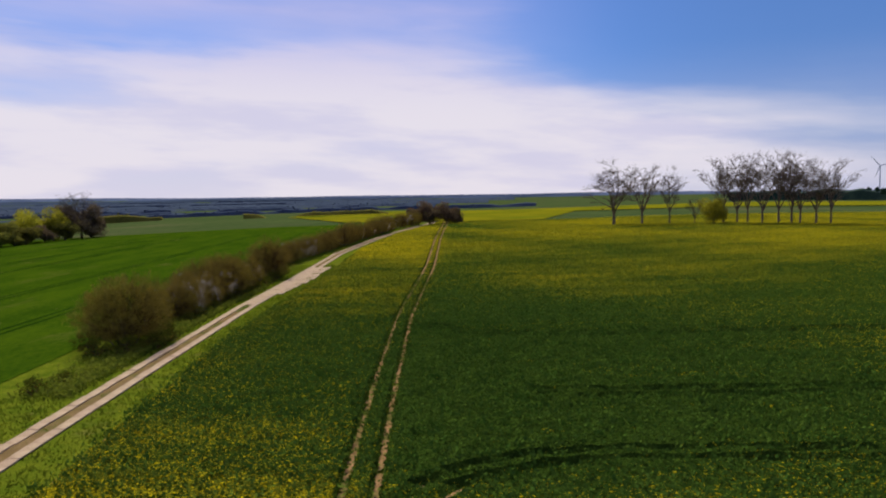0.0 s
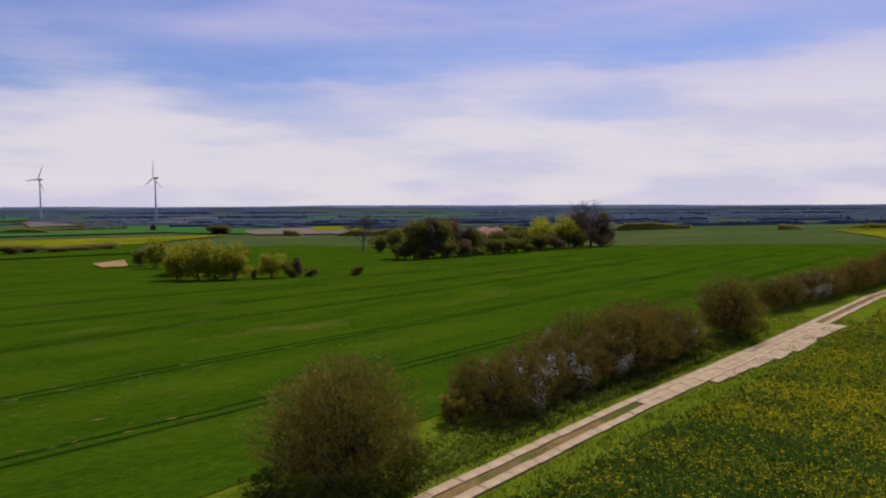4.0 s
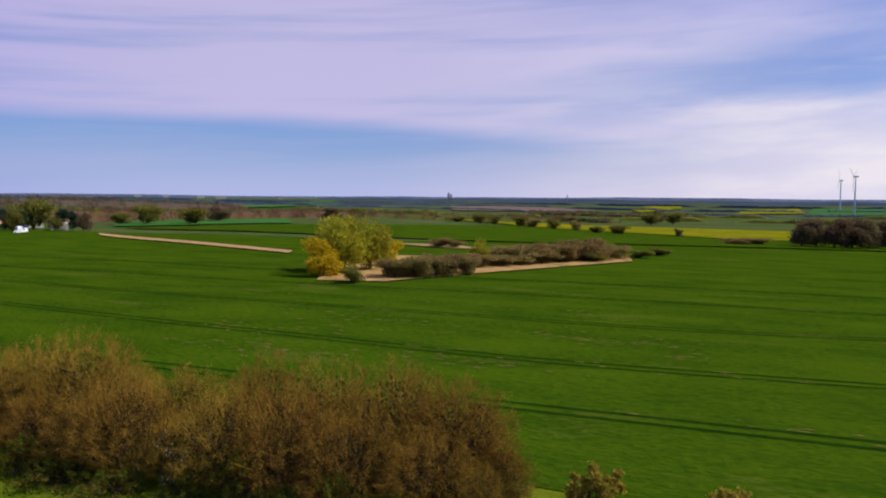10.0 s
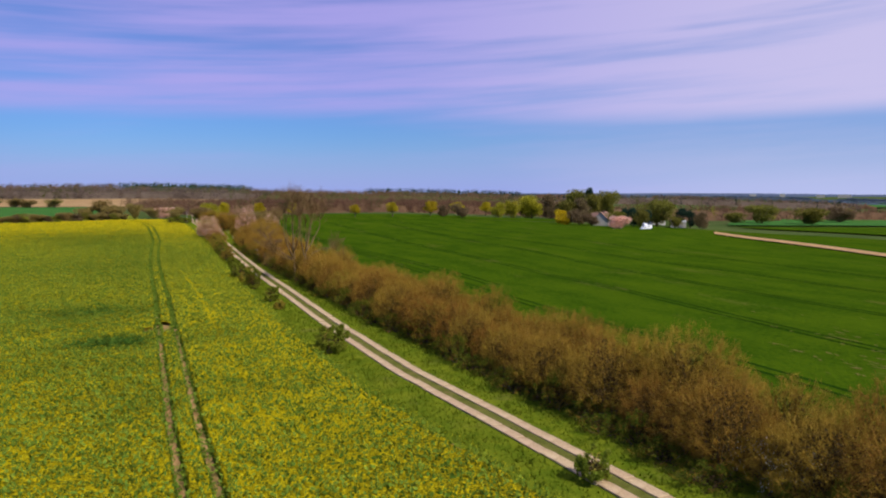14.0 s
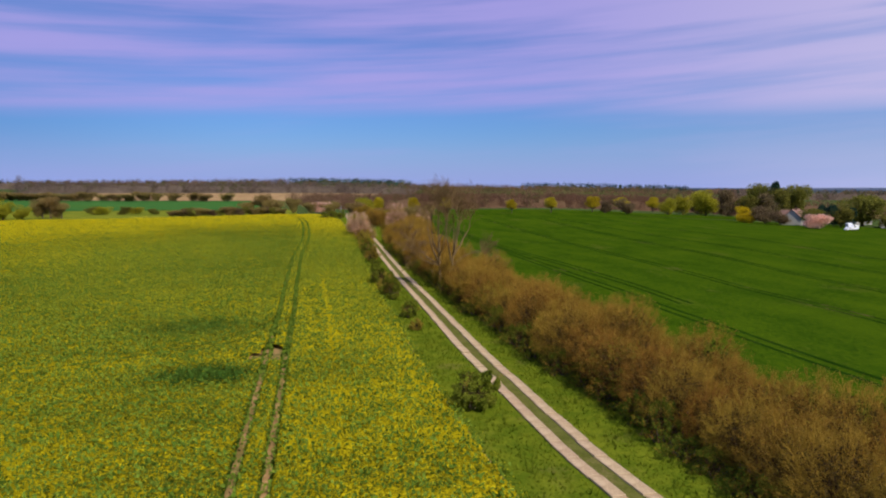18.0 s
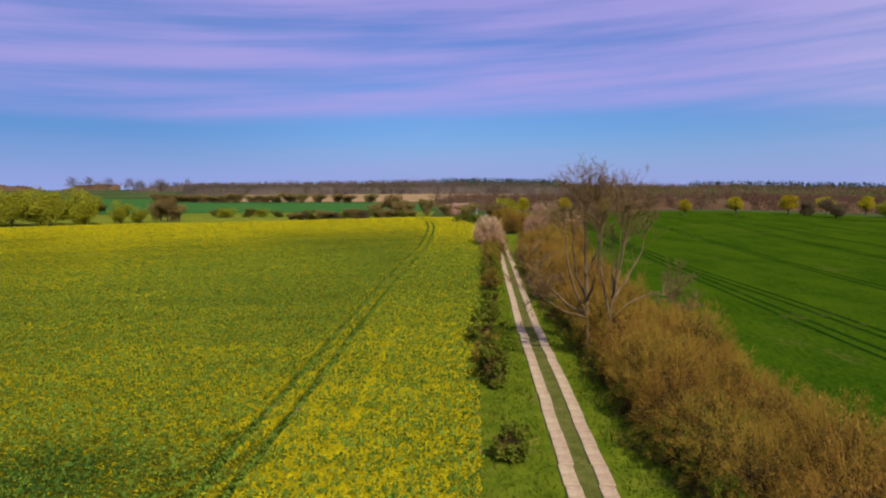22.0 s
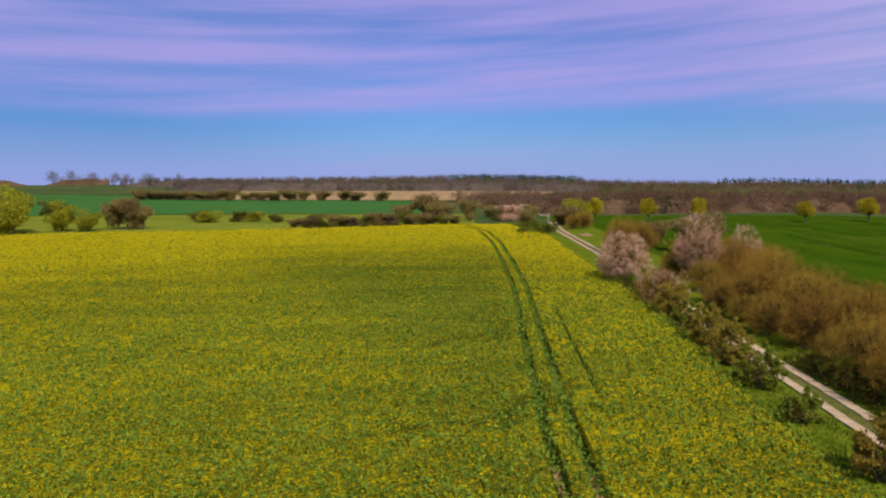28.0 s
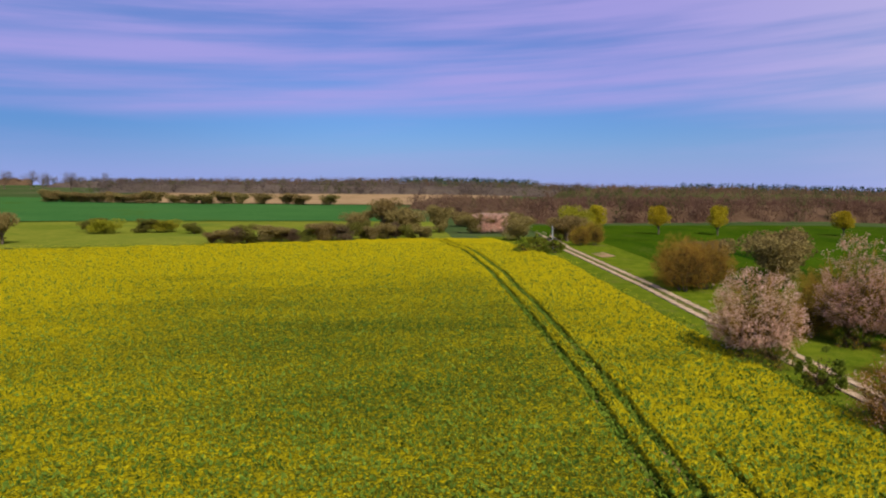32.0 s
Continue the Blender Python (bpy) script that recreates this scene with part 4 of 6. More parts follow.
def shrub(seed, radius, height, stems, leaf_mat, leaf_n, leaf_size, label, blossom=None, name="shrub", twig_mat="twig", category="shrub", leaf_low=0.25, fuzz=2600, clump=0):
    """A many-stemmed, billowing shrub about its foot at the origin: stems that fan out, sprays of fine twigs and opening leaves."""
    g = random.Random(seed)
    r = np.random.default_rng(seed)
    mid_z = 0.34 * height
    knobs = r.normal(size=(15, 3)) + np.array([0, 0, 0.35])
    knobs /= np.linalg.norm(knobs, axis=1)[:, None]
    swell = r.uniform(0.12, 0.34, 15)

    def reach(d):
        """How far the outline lies from the middle of the shrub along d."""
        tall = np.where(d[:, 2] > 0, height - mid_z, mid_z + 0.35)
        out = 1 / np.sqrt((d[:, 0] ** 2 + d[:, 1] ** 2) / radius ** 2 + (d[:, 2] / tall) ** 2)
        out = out * (1 + (0.34 if radius > 5 else 0.12) * np.minimum(d[:, 2], 0))
        near_knob = np.exp(-((1 - d @ knobs.T) / 0.11)) * swell
        return out * (0.86 + 0.7 * near_knob.max(1))

    def ways(n, low=-0.75):
        d = r.normal(size=(n * 2, 3))
        d /= np.linalg.norm(d, axis=1)[:, None]
        return d[d[:, 2] > low][:n]

    segs, tips = [], []
    for k in range(stems):
        a, lean = g.uniform(0, 6.283), g.uniform(0.05, 1.0) ** 0.7
        base = Vector((math.cos(a) * radius * 0.22 * lean, math.sin(a) * radius * 0.22 * lean, -0.1))
        d = Vector((math.cos(a) * lean * radius / height * 1.15, math.sin(a) * lean * radius / height * 1.15, 1.0)).normalized()
        grow(g, base, d, height * g.uniform(0.40, 0.54), 0.07, 2, (0, 3, 5), 0.11, 0.01, 0.45, segs, tips)
    thing = empty(name, label, category)
    thick = [s for s in segs if s[4] == 2]
    for k in range(0, len(thick), 4):
        part("stem", mesh("stem", *tubes(thick[k:k + 4], 5), M["bark"], True), thing)
    tagged(part("twig", mesh("twig", *tubes([s for s in segs if s[4] < 2], 3, 0.012), M[twig_mat]), thing), kind="stuff")

    # dark quads inside: they block light, and interior shade is in their colour
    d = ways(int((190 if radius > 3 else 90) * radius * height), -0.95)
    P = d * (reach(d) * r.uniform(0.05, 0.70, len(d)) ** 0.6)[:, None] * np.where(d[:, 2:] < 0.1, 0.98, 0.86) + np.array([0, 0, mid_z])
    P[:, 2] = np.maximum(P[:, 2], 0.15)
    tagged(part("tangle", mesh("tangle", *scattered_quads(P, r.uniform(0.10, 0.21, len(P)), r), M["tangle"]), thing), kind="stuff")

    # sprays: a branch that runs out from the foot, and the twigs that fan from its end
    per = 18
    sprays = max(30, int(fuzz * 2.5 / per))
    d = ways(sprays)
    A = d * (reach(d) * r.uniform(0.45, 0.93, len(d)) ** 0.8)[:, None] + np.array([0, 0, mid_z])
    A[:, 2] = np.maximum(A[:, 2], 0.25)
    axis = A / np.linalg.norm(A, axis=1)[:, None] + 0.5 * d + np.array([0, 0, 0.22]) + r.normal(0, 0.16, A.shape)
    axis /= np.linalg.norm(axis, axis=1)[:, None]
    size_ = np.minimum(1.0, 0.22 * radius)
    back = np.linalg.norm(A, axis=1) * r.uniform(0.35, 0.6, len(A))
    bend = axis * 0.6 + A / np.linalg.norm(A, axis=1)[:, None]
    bend /= np.linalg.norm(bend, axis=1)[:, None]
    branch = blades(A + axis * 0.2 * size_, -bend, back, 0.03, r)
    A2, X2 = np.repeat(A, per, 0), np.repeat(axis, per, 0)
    D = X2 + r.normal(0, 0.55, A2.shape)
    D /= np.linalg.norm(D, axis=1)[:, None]
    L = r.uniform(0.25, 0.72, len(A2)) * size_
    P0 = A2 + X2 * (r.uniform(-0.3, 0.25, len(A2)) * size_)[:, None] + r.normal(0, 0.16, A2.shape) * size_
    P0[:, 2] = np.maximum(P0[:, 2], 0.08)
    fine_twigs = blades(P0, D, L, r.uniform(0.013, 0.026, len(A2)), r)
    tagged(part("twig", mesh("twig", *joined([branch, fine_twigs]), M[twig_mat]), thing), kind="stuff")

    # leaves and buds sit along the twigs
    ends = P0 + D * (L * r.uniform(0.35, 1.0, len(L)))[:, None]
    k = r.integers(0, len(ends), leaf_n)
    if clump:
        k = np.repeat(r.integers(0, sprays, leaf_n // clump + 1) * per, clump)[:leaf_n] + r.integers(0, per, leaf_n)
    P = ends[k] * 0.985 + r.normal(0, 0.03 + 0.3 * leaf_size, (leaf_n, 3))
    P = P[P[:, 2] > height * leaf_low * r.uniform(0.2, 1.3, len(P))]
    tagged(part("leaf", mesh("leaf", *scattered_quads(P, r.uniform(0.6, 1.3, len(P)) * leaf_size, r), leaf_mat), thing), kind="stuff")
    if blossom:
        mat_, count, low_, high = blossom
        B = ends[(ends[:, 2] > height * low_) & (ends[:, 2] < height * high)]
        pick = B[r.integers(0, len(B), max(6, count // 40))]
        P = pick[r.integers(0, len(pick), count)] + r.normal(0, 0.3, (count, 3))
        tagged(part("blossom", mesh("blossom", *scattered_quads(P, r.uniform(0.08, 0.15, count), r), mat_), thing, "white blossom"), kind="stuff")
    return thing


def place(proto, x, y, turn=0.0, s=1.0, sz=None, sink=0.0):
    """A copy of a plant on the land."""
    ob = copy_thing(proto, pose(x, y, gz(x, y) - sink, 0, 0, turn))
    ob.scale = (s, s, sz or s)
    return ob


def settle(proto, x, y, turn=0.0, s=1.0, sz=None):
    proto.matrix_basis = pose(x, y, gz(x, y), 0, 0, turn)
    proto.scale = (s, s, sz or s)
    return proto


BRAMBLE = shrub(26, 2.5, 2.0, 6, M["shade_bramble"], 1700, 0.12, "low brambles at the hedge foot, hedge shade in their dark green", name="bramble", fuzz=160, leaf_low=0.0)


HEDGE = "brown twiggy hedge shrub with opening olive buds beside the track"
protos = [
    shrub(21, 4.1, 7.3, 8, M["bud"], 6500, 0.07, HEDGE, name="hedge_shrub", fuzz=4200),
    shrub(22, 3.8, 6.6, 8, M["bud"], 5800, 0.07, HEDGE, name="hedge_shrub", fuzz=3800),
    shrub(23, 4.3, 7.7, 8, M["bud"], 7000, 0.07, HEDGE, name="hedge_shrub", fuzz=4400),
    shrub(24, 3.6, 5.6, 8, M["leaf"], 4200, 0.10, "hedge shrub with fresh green leaves low down beside the track", name="hedge_shrub", fuzz=2800),
    shrub(25, 3.7, 6.0, 8, M["bud"], 4400, 0.07, "hedge shrub flecked with white blackthorn blossom", (M["white_blossom"], 700, 0.08, 0.6), name="hedge_shrub", fuzz=3200),
]
for ob in protos:
    ob["group"] = "hedge along the track"
first = [True] * 5
g = random.Random(4)


def hedge_run(y0, y1, x_of, step, scale, rows=(0.0, -4.2), loose=0.2):
    yy = y0
    while yy > y1:
        for row in rows:
            k = g.choice((0, 0, 1, 1, 2, 2, 3, 3, 4)) if row == 0 else g.choice((0, 1, 2, 2))
            x, y_ = x_of(yy) + row + g.uniform(-2.5, 2.0) * loose, yy + g.uniform(-4, 4) * loose
            s = scale * g.uniform(0.94 - loose, 0.94 + loose) * (0.92 if row == 0 else 1.0)
            if first[k]:
                settle(protos[k], x, y_, g.uniform(0, 360), s)
                first[k] = False
            else:
                place(protos[k], x, y_, g.uniform(0, 360), s)
        yy -= step


hedge_run(42, -158, lambda y: np.interp(y, [-160, -110, -60, 0, 40], [-36.6, -35.6, -35.0, -35.8, -36.2]), 3.9, 0.98)
BRAMBLE["group"] = "brambles along the hedge"
settle(BRAMBLE, -34.0, 41, 0)
yy = 38.0
while yy > -158:
    place(BRAMBLE, float(np.interp(yy, [-160, -110, -60, 0, 40], [-34.2, -33.3, -32.6, -33.3, -34.0])) + g.uniform(-.6, .5), yy, g.uniform(0, 360), g.uniform(0.75, 1.15), g.uniform(0.7, 1.5))
    yy -= g.uniform(2.6, 4.4)
OLIVE = "olive brown hedge shrub coming into leaf beside the track"
north = [
    shrub(27, 3.9, 6.8, 8, M["bud"], 6000, 0.075, OLIVE, name="hedge_shrub", fuzz=3600, twig_mat="twig_olive"),
    shrub(28, 3.7, 6.2, 8, M["bud"], 4600, 0.075, "hedge shrub flecked with white blackthorn blossom", (M["white_blossom"], 1300, 0.1, 0.75), name="hedge_shrub", fuzz=3000, twig_mat="twig_olive"),
    shrub(29, 4.1, 7.4, 9, M["bud"], 6500, 0.075, OLIVE, name="hedge_shrub", fuzz=3800, twig_mat="twig_olive"),
]
spots = [(-37.5 + g.uniform(-.5, .4), yy_ + g.uniform(-.7, .7), g.uniform(0.74, 1.1)) for yy_ in np.arange(99.5, 138, 3.6)]
spots += [(-40.8 + g.uniform(-.5, .5), yy_ + g.uniform(-.7, .7), g.uniform(0.8, 1.1)) for yy_ in np.arange(101, 138, 4.2)]
spots += [(float(np.interp(yy_, [178, 330], [-40.0, -24.0])) + g.uniform(-.6, .6), yy_, g.uniform(0.8, 1.2)) for yy_ in np.arange(178, 330, 4.4)]
for k, (x, y_, s_) in enumerate(spots):
    proto = north[(1 if g.uniform(0, 1) < 0.3 else 2 * g.randrange(2)) if k > 2 else k]
    proto["group"] = "hedge along the track"
    if k < 3:
        settle(proto, x, y_, g.uniform(0, 360), s_)
    else:
        place(proto, x, y_, g.uniform(0, 360), s_)
for x, y_, s_ in ((-26.0, 336, 1.1), (-23.5, 343, 1.2), (-21.0, 350, 1.15), (-19.5, 358, 1.3), (-16.5, 366, 1.2), (-15.0, 375, 1.35)):
    place(north[round(y_) % 3], x, y_, y_ * 7.0, s_)
place(north[2], -36.6, 150, 40, 1.35, 1.3)
place(north[0], -38.5, 154, 140, 1.2, 1.2)

for x, y_, s_ in ((-39.6, 45.4, 0.62), (-37.0, 44.6, 0.55), (-40.6, 43.2, 0.7)):
    place(protos[1], x, y_, g.uniform(0, 360), s_)

lone = shrub(31, 6.6, 9.2, 22, M["bud"], 18000, 0.08, "large rounded lone shrub of brown twigs with olive buds", name="lone_shrub", fuzz=11000, twig_mat="twig_olive")
settle(lone, -37.2, 82.5, 0)
for x, y_, s_ in ((-33.2, 80.5, 0.9), (-33.0, 84.0, 1.0), (-36.0, 87.5, 1.0), (-40.0, 86.0, 1.0), (-41.5, 81.5, 0.9), (-38.5, 77.5, 0.9), (-34.8, 77.8, 0.9), (-35.8, 66.0, 0.6), (-36.5, 62.0, 0.7)):
    place(BRAMBLE, x, y_, g.uniform(0, 360), s_, s_ * g.uniform(0.8, 1.2))
yy = 97.0
while yy < 160:
    place(BRAMBLE, float(track_x(yy)) - g.uniform(3.9, 5.0), yy, g.uniform(0, 360), g.uniform(0.6, 1.0))
    yy += g.uniform(3.0, 5.0)


def crown_tree(seed, height, radius, leaf, n, size, label, name="field_tree", clear=0.2, category="tree", lumps=9):
    """A leafy tree seen from afar: trunk, limbs and a crown of many small leaf clumps with gaps."""
    r = np.random.default_rng(seed)
    thing = empty(name, label, category)
    mids = []
    for k in range(lumps):
        a, q = r.uniform(0, 6.283), r.uniform(0.1, 0.72) * radius
        mids.append((math.cos(a) * q, math.sin(a) * q, height * r.uniform(clear + 0.18, 0.84)))
    mids = np.array(mids)
    segs = [(Vector((0, 0, -0.3)), Vector((0, 0, height * 0.4)), radius * 0.07, radius * 0.05, 3)]
    for m in mids:
        segs.append((Vector((0, 0, height * r.uniform(0.15, 0.4))), Vector(m), radius * 0.035, radius * 0.012, 2))
    part("trunk", mesh("trunk", *tubes(segs[:1], 7), M["bark"], True), thing)
    tagged(part("limb", mesh("limb", *tubes(segs[1:], 5), M["bark"]), thing), kind="stuff")
    k = r.integers(0, lumps, n)
    d = r.normal(size=(n, 3))
    d /= np.linalg.norm(d, axis=1)[:, None]
    rad = radius * r.uniform(0.34, 0.56, lumps)
    P = mids[k] + d * (rad[k] * r.uniform(0.2, 1.05, n) ** 0.5)[:, None] * np.array([1, 1, 0.85])
    P[:, 2] = np.maximum(P[:, 2], height * clear * r.uniform(0.4, 1, n))
    part("crown", mesh("crown", *scattered_quads(P, r.uniform(0.6, 1.4, n) * size, r), leaf), thing)
    return thing


def limbed_tree(seed, limbs, label, name="bare_tree", twigs=(0, 5, 6), reach=3.2):
    """A bare tree from its main limbs: each limb is a line of (x, y, z) with a radius at its foot."""
    g = random.Random(seed)
    thing = empty(name, label, "tree")
    thin, tips = [], []
    for k, (foot, line) in enumerate(limbs):
        pts = [Vector(p) for p in line]
        fine_ = []
        for a, b in zip(pts[:-1], pts[1:]):
            for j in range(4):
                fine_.append(a.lerp(b, j / 4) + Vector((g.gauss(0, .04), g.gauss(0, .04), g.gauss(0, .03))))
        fine_.append(pts[-1])
        n = len(fine_) - 1
        segs = [(fine_[j], fine_[j + 1], max(0.03, foot * (1 - 0.85 * j / n)), max(0.03, foot * (1 - 0.85 * (j + 1) / n)), 3) for j in range(n)]
        part("trunk" if k == 0 else "limb", mesh("limb", *tubes(segs, 8, 0.03), M["bark_light"], True), thing)
        if k == 0:
            continue
        last = fine_[-1]
        many, far_, up_ = (28, 1.15, 0.8) if k == 1 else (6, 0.75, 0.6) if last.z > 10 else (15, 0.85, 0.3)
        for rep_ in range(many):
            side = Vector((g.gauss(0, 1), g.gauss(0, 1), g.gauss(0.1, 0.8))).normalized()
            d = (side * 0.8 + Vector((0, 0, up_)) + (last - fine_[-2]).normalized() * 0.25).normalized()
            start = last.lerp(fine_[-4], g.uniform(0, 1) ** 1.5)
            grow(g, start, d, reach * far_ * g.uniform(0.75, 1.05), 0.05, 2, twigs, 0.05, 0.03, 0.46, thin, tips, 0.62)
        for j in range(int(n * 0.35), n, 2):
            side = Vector((g.gauss(0, 1), g.gauss(0, 1), g.gauss(0.3, 0.5))).normalized()
            d = ((fine_[j] - fine_[j - 1]).normalized() * 0.8 + side * 0.8).normalized()
            grow(g, fine_[j], d, reach * g.uniform(0.5, 0.85), 0.04, 2, (0, 2, 3), 0.08, 0.04, 0.5, thin, tips, 0.75)
    r = np.random.default_rng(seed)
    tagged(part("twig", mesh("twig", *tubes(thin, 3, 0.013), M["ash_twig"]), thing), kind="stuff")
    T = np.repeat(np.array(tips), 3, 0)
    D = r.normal(0, 0.6, T.shape) + np.array([0, 0, 0.35])
    D /= np.linalg.norm(D, axis=1)[:, None]
    tagged(part("twig", mesh("twig", *blades(T, D, r.uniform(0.25, 0.8, len(T)), 0.018, r), M["ash_twig"]), thing), kind="stuff")
    return thing


# the big bare tree in the hedge, and the one that leans beside it
ash = limbed_tree(7, [
    (0.36, [(0, 0, -0.3), (0.05, 0, 2.4), (0.15, 0.1, 4.8)]),
    (0.25, [(0.15, 0.1, 4.6), (0.3, 0.2, 8.5), (0.3, -0.1, 12.0), (0.4, 0.1, 15.6)]),
    (0.18, [(0.2, 0.1, 4.7), (1.6, 0.6, 7.4), (2.3, 1.0, 10.6), (2.6, 1.0, 14.2)]),
    (0.17, [(0.1, 0.0, 4.5), (2.0, -0.6, 5.6), (4.2, -0.8, 7.6), (5.6, -1.2, 9.4)]),
    (0.11, [(0.1, 0.1, 4.3), (2.2, 0.9, 4.9), (4.2, 1.6, 6.2), (5.4, 1.8, 6.8)]),
    (0.15, [(0.2, 0.2, 6.0), (0.0, 2.4, 8.0), (-0.3, 3.6, 11.0), (-0.3, 4.0, 14.0)]),
    (0.15, [(0.2, 0.0, 6.4), (0.9, -2.2, 8.4), (1.0, -3.2, 11.5), (1.0, -3.4, 13.2)]),
    (0.13, [(0.3, 0.2, 8.6), (-0.9, 0.6, 11.4), (-1.2, 0.8, 13.8)]),
], "tall bare tree in the hedge with pale bark", reach=3.0)
settle(ash, -33.0, -86.5, 0, 1.0, 0.97)
ash2 = limbed_tree(9, [
    (0.32, [(0, 0, -0.3), (-0.6, 0, 1.8), (-1.2, 0.2, 3.4)]),
    (0.24, [(-1.1, 0.2, 3.2), (-1.7, 0.1, 6.5), (-2.6, 0.2, 10.5), (-3.3, 0.0, 14.8)]),
    (0.17, [(-1.3, 0.2, 4.6), (-0.4, 0.8, 8.2), (0.0, 1.0, 11.0), (0.3, 1.0, 14.4)]),
    (0.18, [(-1.5, 0.2, 6.0), (-3.4, -0.4, 8.6), (-4.9, -0.8, 11.2), (-5.4, -0.8, 14.0)]),
    (0.14, [(-1.2, 0.2, 3.6), (-3.6, 0.6, 4.3), (-6.6, 1.0, 4.0), (-9.4, 1.2, 4.6)]),
    (0.13, [(-1.4, 0.2, 4.4), (-4.0, -1.0, 6.0), (-6.8, -1.8, 6.8), (-8.8, -2.0, 6.0)]),
    (0.14, [(-1.6, 0.2, 6.5), (-1.4, 2.6, 8.6), (-1.6, 3.6, 12.0), (-1.5, 3.8, 14.6)]),
    (0.14, [(-1.7, 0.1, 7.2), (-2.2, -2.4, 9.2), (-2.4, -3.2, 13.0)]),
], "slender bare tree that leans beside the taller one", reach=3.0)
settle(ash2, -33.7, -86.0, 0, 0.9, 0.95)

# small trees and bushes between track and rape
def verge_bush(seed, x, y, radius, height, mat_, label, n=1500, blossom=None, stems=8):
    ob = shrub(seed, radius, height, stems, M[mat_], int(n * 4.5), 0.19, label, blossom, name="verge_bush", leaf_low=0.08, twig_mat="twig_olive", fuzz=int((22 if mat_ == 'leaf' else 60) * radius * height))
    return settle(ob, x, y, seed * 37 % 360)


verge_bush(41, -22.0, -20.0, 2.1, 4.3, "leaf", "bushy green young tree beside the track", 2600)
verge_bush(42, -23.4, -60.5, 1.5, 3.2, "leaf", "small olive shrub on the verge", 700)
verge_bush(43, -23.2, -77.0, 2.0, 4.6, "leaf", "olive shrub on the verge beside the track", 1300)
verge_bush(44, -23.0, -82.5, 1.6, 3.6, "bud", "olive shrub on the verge beside the track", 1000)
verge_bush(45, -23.2, -92.5, 2.3, 4.6, "leaf", "dark green bush on the verge", 2200)
verge_bush(46, -25.2, -117.5, 1.7, 2.6, "leaf", "low green bush on the verge", 1200)
verge_bush(47, -26.2, -132.7, 1.9, 4.4, "bud", "olive shrub on the verge", 1300)
verge_bush(48, -26.9, -151.0, 2.3, 4.2, "leaf", "broad olive shrub on the verge", 1500)
verge_bush(49, -27.5, -158.5, 2.3, 4.2, "bud", "broad olive green shrub on the verge", 1500)
verge_bush(50, -28.0, -166.0, 2.3, 4.8, "bud", "tall olive shrub on the verge", 2200)
verge_bush(59, -28.6, -174.0, 1.9, 3.2, "leaf", "olive green shrub on the verge", 2000)
verge_bush(60, -29.0, -181.0, 2.6, 4.8, "bud", "golden olive shrub on the verge", 1900)
verge_bush(70, -26.3, -142.5, 1.6, 2.8, "leaf", "low green bush on the verge", 900)
verge_bush(64, -29.8, -197.5, 2.2, 3.6, "leaf", "green shrub below the blossoming tree", 1200)
verge_bush(65, -24.6, -106.5, 1.5, 2.4, "leaf", "low dark green bush at the edge of the rape", 1000)
verge_bush(66, -24.9, -111.5, 1.3, 2.0, "leaf", "low dark green bush at the edge of the rape", 900)
verge_bush(51, -27.0, 21.0, 1.2, 2.8, "leaf", "thin young shrub between track and rape", 500)
verge_bush(52, -22.8, -51.5, 0.9, 1.5, "bud", "dry low shrub on the verge", 260, stems=6)
verge_bush(53, -40.7, 50.5, 1.7, 2.9, "bud", "small golden olive shrub at the edge of the wheat", 1300)
verge_bush(54, -40.0, 57.5, 1.8, 2.6, "bud", "small golden olive shrub at the edge of the wheat", 1300)
verge_bush(55, -40.2, 97.2, 1.3, 3.4, "bud", "thin shrub at the end of the hedge", 420, stems=7)

# blossoming cherries
cherry = shrub(61, 4.8, 9.0, 22, M["blossom"], 24000, 0.11, "spreading cherry plum tree in pale pink blossom", name="blossom_tree", category="tree", leaf_low=0.05, fuzz=5200, clump=16)
settle(cherry, -29.6, -208.0, 0)
cherry_b = shrub(62, 4.8, 12.0, 22, M["blossom"], 22000, 0.12, "tall cherry plum tree in pale pink blossom at the hedge end", name="blossom_tree", category="tree", leaf_low=0.1, fuzz=5200, clump=16)
settle(cherry_b, -43.5, -213.5, 0)
cherry_c = place(cherry_b, -53.5, -219, 130, 0.8)
for x, y_, s_ in ((-29.4, -204.5, 1.0), (-31.0, -207.5, 0.9), (-28.4, -209.0, 1.0), (-27.4, -205.5, 0.8), (-41.5, -212, 1.1), (-29.2, -186.5, 0.9), (-30.5, -191, 0.8)):
    place(BRAMBLE, x, y_, 40 * s_, s_)
peach = shrub(63, 4.3, 5.4, 14, M["blossom"], 4200, 0.10, "low shrub with fading pink blossom", name="blossom_shrub", fuzz=3600, clump=14)
settle(peach, -30.0, -188.5, 0)
